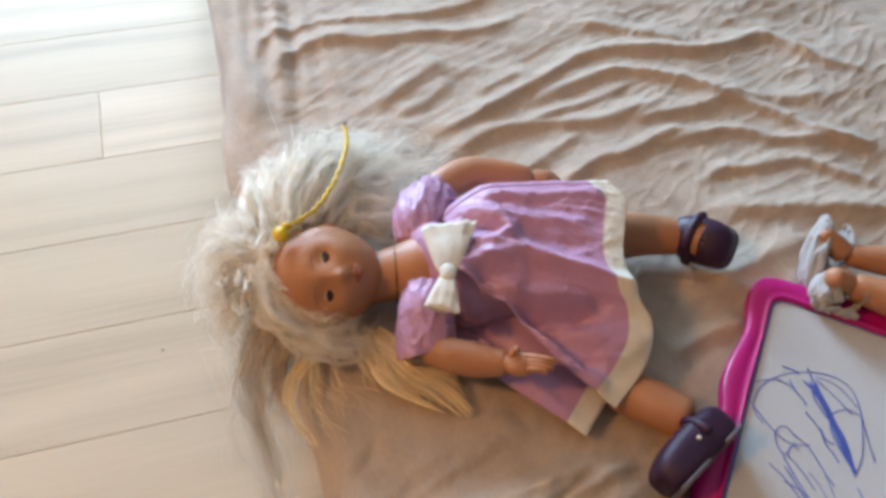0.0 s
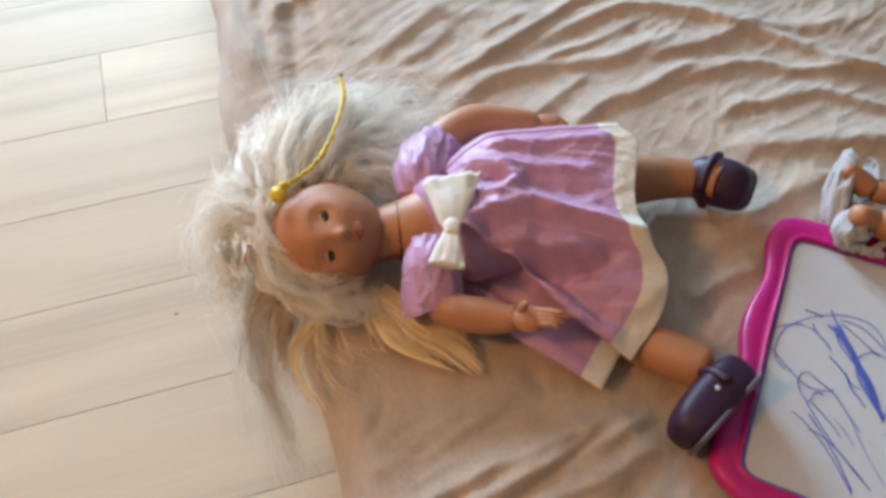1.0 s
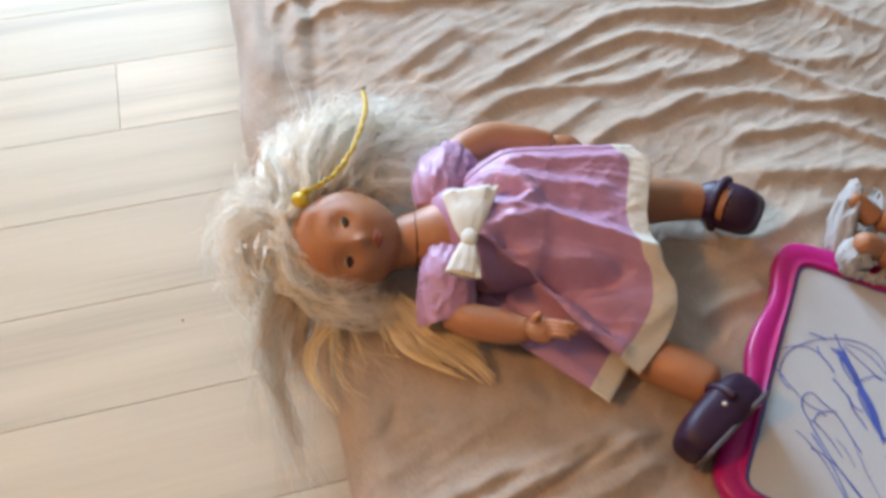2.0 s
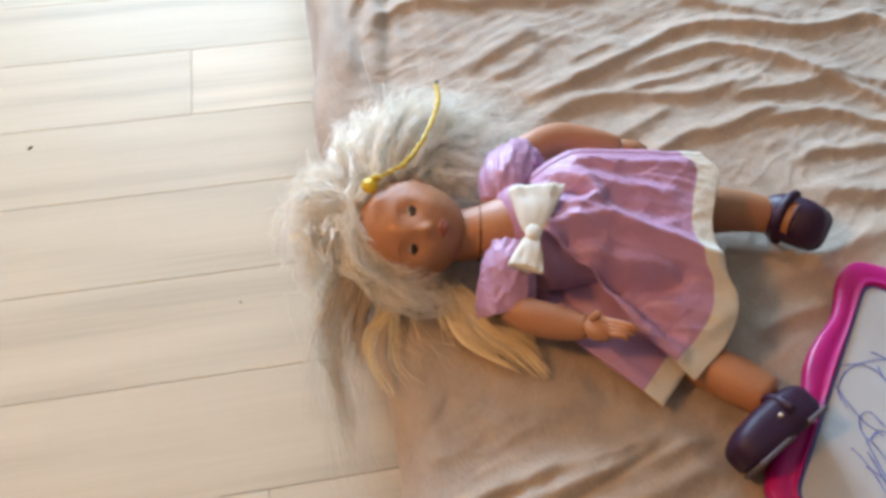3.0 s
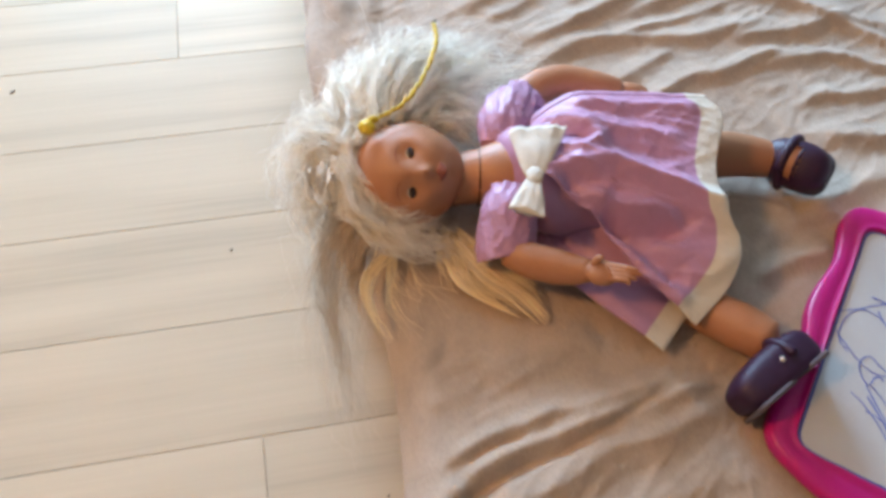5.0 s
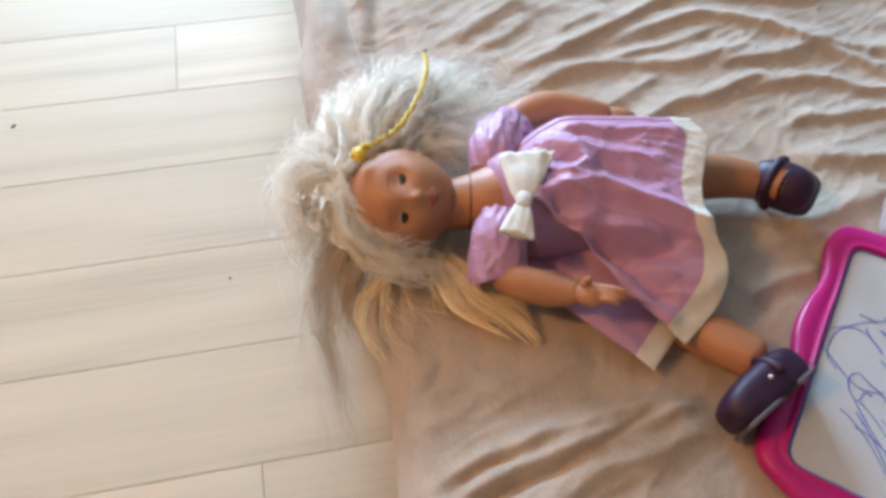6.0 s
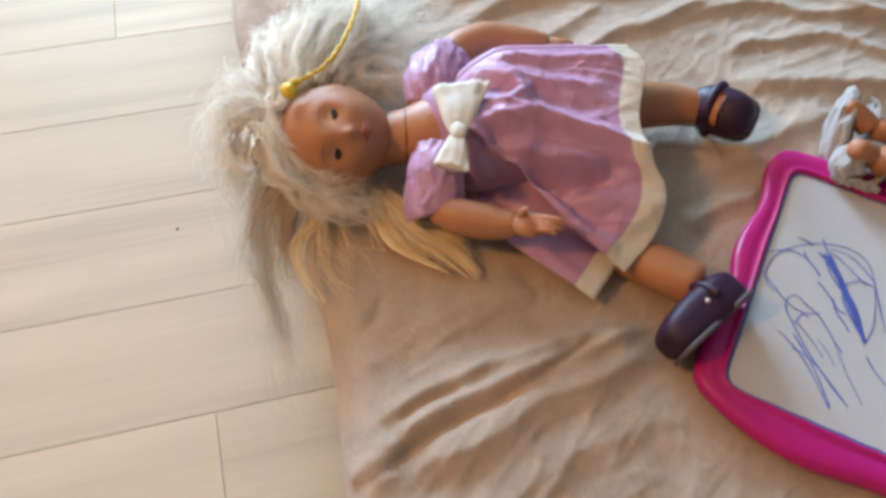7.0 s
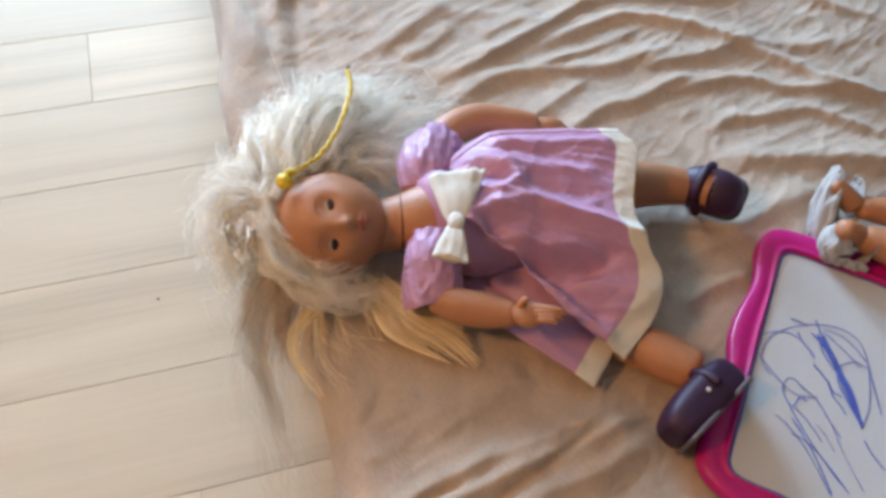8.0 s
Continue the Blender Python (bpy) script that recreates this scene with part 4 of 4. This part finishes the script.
def make_board():
    board = tagged(new("drawing_board"), "white toy drawing board in a magenta plastic frame with blue scribbles", "drawing board")
    LONG, HIGH = 0.34, 0.243
    outer = catmull([(-0.019, -0.017), (-0.025, 0.002), (-0.025, 0.045), (-0.020, 0.085), (-0.026, 0.12), (-0.025, 0.150), (-0.018, 0.190), (-0.024, 0.232), (-0.018, 0.258), (0.0, 0.268),
                     (0.04, 0.272), (0.10, 0.277), (0.17, 0.285), (0.24, 0.277), (0.33, 0.27), (0.358, 0.255), (0.366, 0.22), (0.362, 0.12), (0.366, 0.01), (0.352, -0.026),
                     (0.32, -0.040), (0.26, -0.043), (0.20, -0.047), (0.14, -0.043), (0.08, -0.0495), (0.034, -0.043), (-0.002, -0.029)], 8, True)

    def rounded(inset, r):
        out = []
        for cx, cy, a0 in ((LONG - inset - r, HIGH - inset - r, 0), (inset + r, HIGH - inset - r, 90), (inset + r, inset + r - 0.013, 180), (LONG - inset - r, inset + r - 0.013, 270)):
            out += [(cx + r * math.cos(radians(a0 + k * 15)), cy + r * math.sin(radians(a0 + k * 15))) for k in range(7)]
        return np.array(out)

    mid = np.array((LONG / 2, HIGH / 2))
    angles = np.linspace(-math.pi, math.pi, 241)[:-1]

    def star(loop):
        """The loop's points at even angles round the middle."""
        loop = np.vstack([loop, loop[:1]])
        dense = np.vstack([loop[:-1] + (loop[1:] - loop[:-1]) * u for u in np.linspace(0, 1, 12)[:-1]])
        rel = dense - mid
        a = np.arctan2(rel[:, 1], rel[:, 0])
        o = np.argsort(a)
        r = np.interp(angles, a[o], np.linalg.norm(rel, axis=1)[o], period=2 * math.pi)
        return mid + np.stack([np.cos(angles), np.sin(angles)], axis=1) * r[:, None]

    so, si = star(outer), star(rounded(0.0, 0.014))

    def ring(u, z):
        q = so * (1 - u) + si * u
        return [on_board(a, b, z) for a, b in q]

    s = Shape()
    z0 = 0.4475
    s.rings([ring(0.06, z0), ring(0.0, z0 + 0.003), ring(0.0, z0 + 0.009), ring(0.05, z0 + 0.0125), ring(0.16, z0 + 0.0145), ring(0.40, z0 + 0.0150), ring(0.62, z0 + 0.0142), ring(0.80, z0 + 0.0125),
             ring(0.86, z0 + 0.0150), ring(0.95, z0 + 0.0150), ring(1.0, z0 + 0.0105), ring(1.0, z0)], M_PINK, (False, False))
    f = s.make("frame")
    f.parent = board
    tagged(f, "glossy magenta plastic frame with wavy rim")
    s = Shape()
    a, b = star(rounded(0.0003, 0.0135)), star(rounded(0.0028, 0.012))
    s.rings([[on_board(*q, z0 + 0.0108) for q in a], [on_board(*q, z0 + 0.0112) for q in b]], M_BLUE, (False, False))
    f = s.make("border")
    f.parent = board
    tagged(f, "thin blue printed border")
    s = Shape()
    s.rings([[on_board(*q, z0 + 0.001) for q in b], [on_board(*q, z0 + 0.0110) for q in b]], M_BOARD)
    f = s.make("drawing_surface", False)
    f.parent = board

    def stroke(width, *line):
        s = Shape()
        p = catmull([(x + 0.0087, y + 0.0075) for x, y in line], 10)
        t = np.gradient(p, axis=0)
        nn = np.stack([-t[:, 1], t[:, 0]], axis=1) / (np.linalg.norm(t, axis=1, keepdims=True) + 1e-9)
        w = np.array([width * (0.75 + 0.5 * abs(noise.noise(Vector((x * 90, y * 90, len(board.children)))))) for x, y in p])[:, None]
        up = z0 + 0.0114 + 0.00003 * (len(board.children) % 17)
        verts = [on_board(*q, up) for q in p - nn * w] + [on_board(*q, up) for q in p + nn * w]
        n = len(p)
        s.add(verts, [(i, i + 1, n + i + 1, n + i) for i in range(n - 1)], M_INK)
        pen = s.make("pen_stroke", False)
        pen.parent = board

    stroke(0.0006, (-0.009, 0.109), (-0.012, 0.120), (0.001, 0.133), (0.014, 0.139), (0.029, 0.137))
    stroke(0.0006, (-0.009, 0.107), (0.003, 0.097), (0.017, 0.086), (0.031, 0.079), (0.044, 0.081), (0.051, 0.085))
    stroke(0.0006, (0.009, 0.088), (0.000, 0.096), (-0.003, 0.108), (0.001, 0.128), (0.016, 0.146), (0.033, 0.158), (0.053, 0.165), (0.069, 0.164), (0.080, 0.156), (0.088, 0.139), (0.093, 0.116), (0.095, 0.095), (0.093, 0.078), (0.091, 0.070))
    stroke(0.0008, (0.014, 0.156), (0.024, 0.156), (0.030, 0.154))
    stroke(0.0008, (0.036, 0.165), (0.041, 0.156), (0.046, 0.148))
    stroke(0.0006, (0.045, 0.158), (0.060, 0.158), (0.073, 0.152), (0.086, 0.141))
    stroke(0.0006, (0.045, 0.155), (0.058, 0.148), (0.069, 0.141), (0.082, 0.132))
    stroke(0.0007, (0.065, 0.115), (0.066, 0.126), (0.074, 0.134), (0.079, 0.136), (0.088, 0.134))
    stroke(0.0006, (0.088, 0.139), (0.096, 0.117), (0.106, 0.092))
    stroke(0.0008, (0.023, 0.144), (0.028, 0.136), (0.037, 0.129), (0.042, 0.123))
    stroke(0.0008, (0.042, 0.116), (0.050, 0.110), (0.058, 0.102), (0.064, 0.091), (0.071, 0.085), (0.077, 0.078))
    stroke(0.0008, (0.057, 0.105), (0.063, 0.096), (0.071, 0.094))
    stroke(0.0006, (0.032, 0.064), (0.025, 0.071), (0.021, 0.081), (0.023, 0.090), (0.029, 0.093), (0.037, 0.088), (0.048, 0.083), (0.055, 0.077), (0.061, 0.070), (0.066, 0.064), (0.076, 0.054))
    stroke(0.0007, (0.034, 0.067), (0.035, 0.073), (0.038, 0.077), (0.043, 0.076))
    stroke(0.0006, (0.021, 0.051), (0.030, 0.047), (0.041, 0.039), (0.051, 0.030), (0.063, 0.016), (0.077, -0.002))
    stroke(0.0007, (0.031, 0.064), (0.041, 0.052), (0.056, 0.036), (0.069, 0.025), (0.081, 0.015), (0.090, 0.007))
    stroke(0.0006, (0.032, 0.067), (0.042, 0.061), (0.053, 0.052), (0.062, 0.043))
    stroke(0.0007, (0.036, 0.040), (0.048, 0.038), (0.061, 0.031), (0.077, 0.017), (0.089, 0.008))
    stroke(0.0004, (0.067, 0.063), (0.076, 0.048), (0.086, 0.033), (0.101, 0.014))
    stroke(0.0004, (0.054, 0.058), (0.064, 0.050), (0.073, 0.039))
    stroke(0.0007, (0.095, 0.061), (0.103, 0.051), (0.115, 0.041))
    stroke(0.0007, (0.034, 0.054), (0.048, 0.040), (0.061, 0.024), (0.077, 0.000))
    hatch = random.Random(6)
    for k in range(15):
        a, j = k / 14, hatch.uniform(-0.0055, 0.0055)
        stroke(0.0007, (0.038 + 0.007 * a + j, 0.147 + 0.005 * a), (0.054 + 0.006 * a - j, 0.129 + 0.002 * a), (0.071 + 0.004 * a + j, 0.105 + 0.002 * a), (0.090 + 0.003 * a, 0.073 + 0.001 * a))


make_board()


# ---- legs of the second doll ----
def make_second_doll():
    s = Shape()
    for ankle, knee, toe, r in (((0.768, -0.072, 0.480), (0.860, -0.122, 0.484), Vector((-0.02, 0.018, 0.016)), 0.9), ((0.750, -0.106, 0.480), (0.835, -0.186, 0.486), Vector((-0.022, 0.002, 0.016)), 1.1)):
        a, k = Vector(ankle), Vector(knee)
        s.tube([a, a.lerp(k, 0.3), a.lerp(k, 0.65), k, k + (k - a) * 0.7], [0.012 * r, 0.016 * r, 0.019 * r, 0.019 * r, 0.022 * r], M_SKIN, 20, 6)
        s.tube([a, a + toe * 0.6, a + toe * 1.2], [0.012, 0.0115, 0.009], M_SKIN, 16, 6)
    # tissue wrapped round the feet, with torn standing edges
    rng = np.random.default_rng(5)

    def wrap(base, along, across, lift):
        rows = []
        for u in np.linspace(-1, 1, 15):
            row = []
            for v in np.linspace(0, 1, 9):
                p = Vector(base) + Vector(along) * u + Vector(across) * (math.sin(v * 2.2) * 0.9) + Vector((0, 0, lift * v ** 1.3 * (1 - 0.35 * u * u)))
                row.append(p + Vector(rng.normal(size=3) * 0.0007) + Vector((1, 0.5, 0)) * (0.003 * noise.noise(Vector((u * 3, v * 3, base[0] * 90)))))
            rows.append(row)
        s.sheet([[tuple(q) for q in r] for r in rows], [M_PAPER] * 14, 0.0012)

    def bootie(c, axes, opening, seed):
        s.blob(c, axes, M_PAPER, 22, 14, lambda p: tuple(q * (1 + 0.22 * noise.noise(Vector(p) * 2.2 + Vector((seed, 0, 0))) + 0.10 * noise.noise(Vector(p) * 6 + Vector((0, seed, 0)))) for q in p),
               lambda p: Vector(p).dot(Vector(opening)) < 0.66)

    bootie((0.744, -0.064, 0.474), ((0.018, 0.030, 0.020), (-0.016, 0.004, 0.004), (0.0, -0.006, 0.022)), (0.05, -0.75, 0.65), 3.0)
    bootie((0.733, -0.102, 0.474), ((0.012, 0.020, 0.002), (-0.020, 0.003, 0.002), (0.0, -0.004, 0.019)), (0.1, -0.8, 0.6), 8.0)
    wrap((0.772, -0.058, 0.462), (0.010, 0.022, 0.002), (0.008, -0.004, 0), 0.034)
    wrap((0.732, -0.122, 0.462), (-0.016, 0.010, 0), (-0.004, -0.008, 0), 0.016)
    wrap((0.754, -0.120, 0.466), (0.014, 0.006, 0), (0.004, -0.008, 0), 0.026)
    return tagged(s.make("doll"), "bare doll legs with white tissue wrapped round the feet", "doll")


make_second_doll()

# ---- small dirt on the floor ----
for x, y, r in ((-0.325, 0.716, 0.0045), (0.031, 0.315, 0.002), (0.210, -0.112, 0.0022)):
    s = Shape()
    s.blob((x, y, 0.0012), ((r, r * 0.8, 0), (-r * 0.3, r * 0.5, 0), (0, 0, 0.0012)), M_SPECK, 10, 6, lambda p: tuple(c * (1 + 0.3 * noise.noise(Vector(p) * 2)) for c in p))
    tagged(s.make("crumb"), "small dark crumb lying on the wooden floor", "crumb", "crumbs on the floor")

# ---- floor boards ----
floor = tagged(part("floor", box_bm(X0 - 0.15, X1 + 0.15, Y0 - 0.15, Y1 + 0.2, -0.1, -0.006), M_SUBFLOOR), "whitewashed ash plank floor with fine joints", "floor", kind="structure")
WIDE, LENGTH = 0.19, 1.45
rows = range(math.floor(Y0 / WIDE), math.ceil(Y1 / WIDE) + 1)
meshes = {}
rng = random.Random(4)
for r in rows:
    start = {4: -0.04, -1: 0.055}.get(r, None)
    if start is None:
        start = -0.75 - 0.55 * rng.random() if r % 2 else 0.45 + 0.5 * rng.random()
    x = start - LENGTH * math.ceil((start - X0) / LENGTH)
    while x < X1:
        a, b = max(x, X0), min(x + LENGTH, X1)
        key = round(b - a, 3)
        if b - a > 0.02:
            if key not in meshes:
                bm = box_bm(0.0003, key - 0.0003, 0.0003, WIDE - 0.0003, -0.0055, 0.0)
                top = [e for e in bm.edges if all(v.co.z > -0.001 for v in e.verts)]
                bmesh.ops.bevel(bm, geom=top, offset=0.0007, segments=1, affect="EDGES")
                meshes[key] = bpy.data.meshes.new("plank")
                bm.to_mesh(meshes[key])
                bm.free()
                meshes[key].materials.append(M_WOOD)
            ob = new("plank", meshes[key])
            ob.location = (a, r * WIDE, 0.0)
            ob.parent = floor
        x += LENGTH
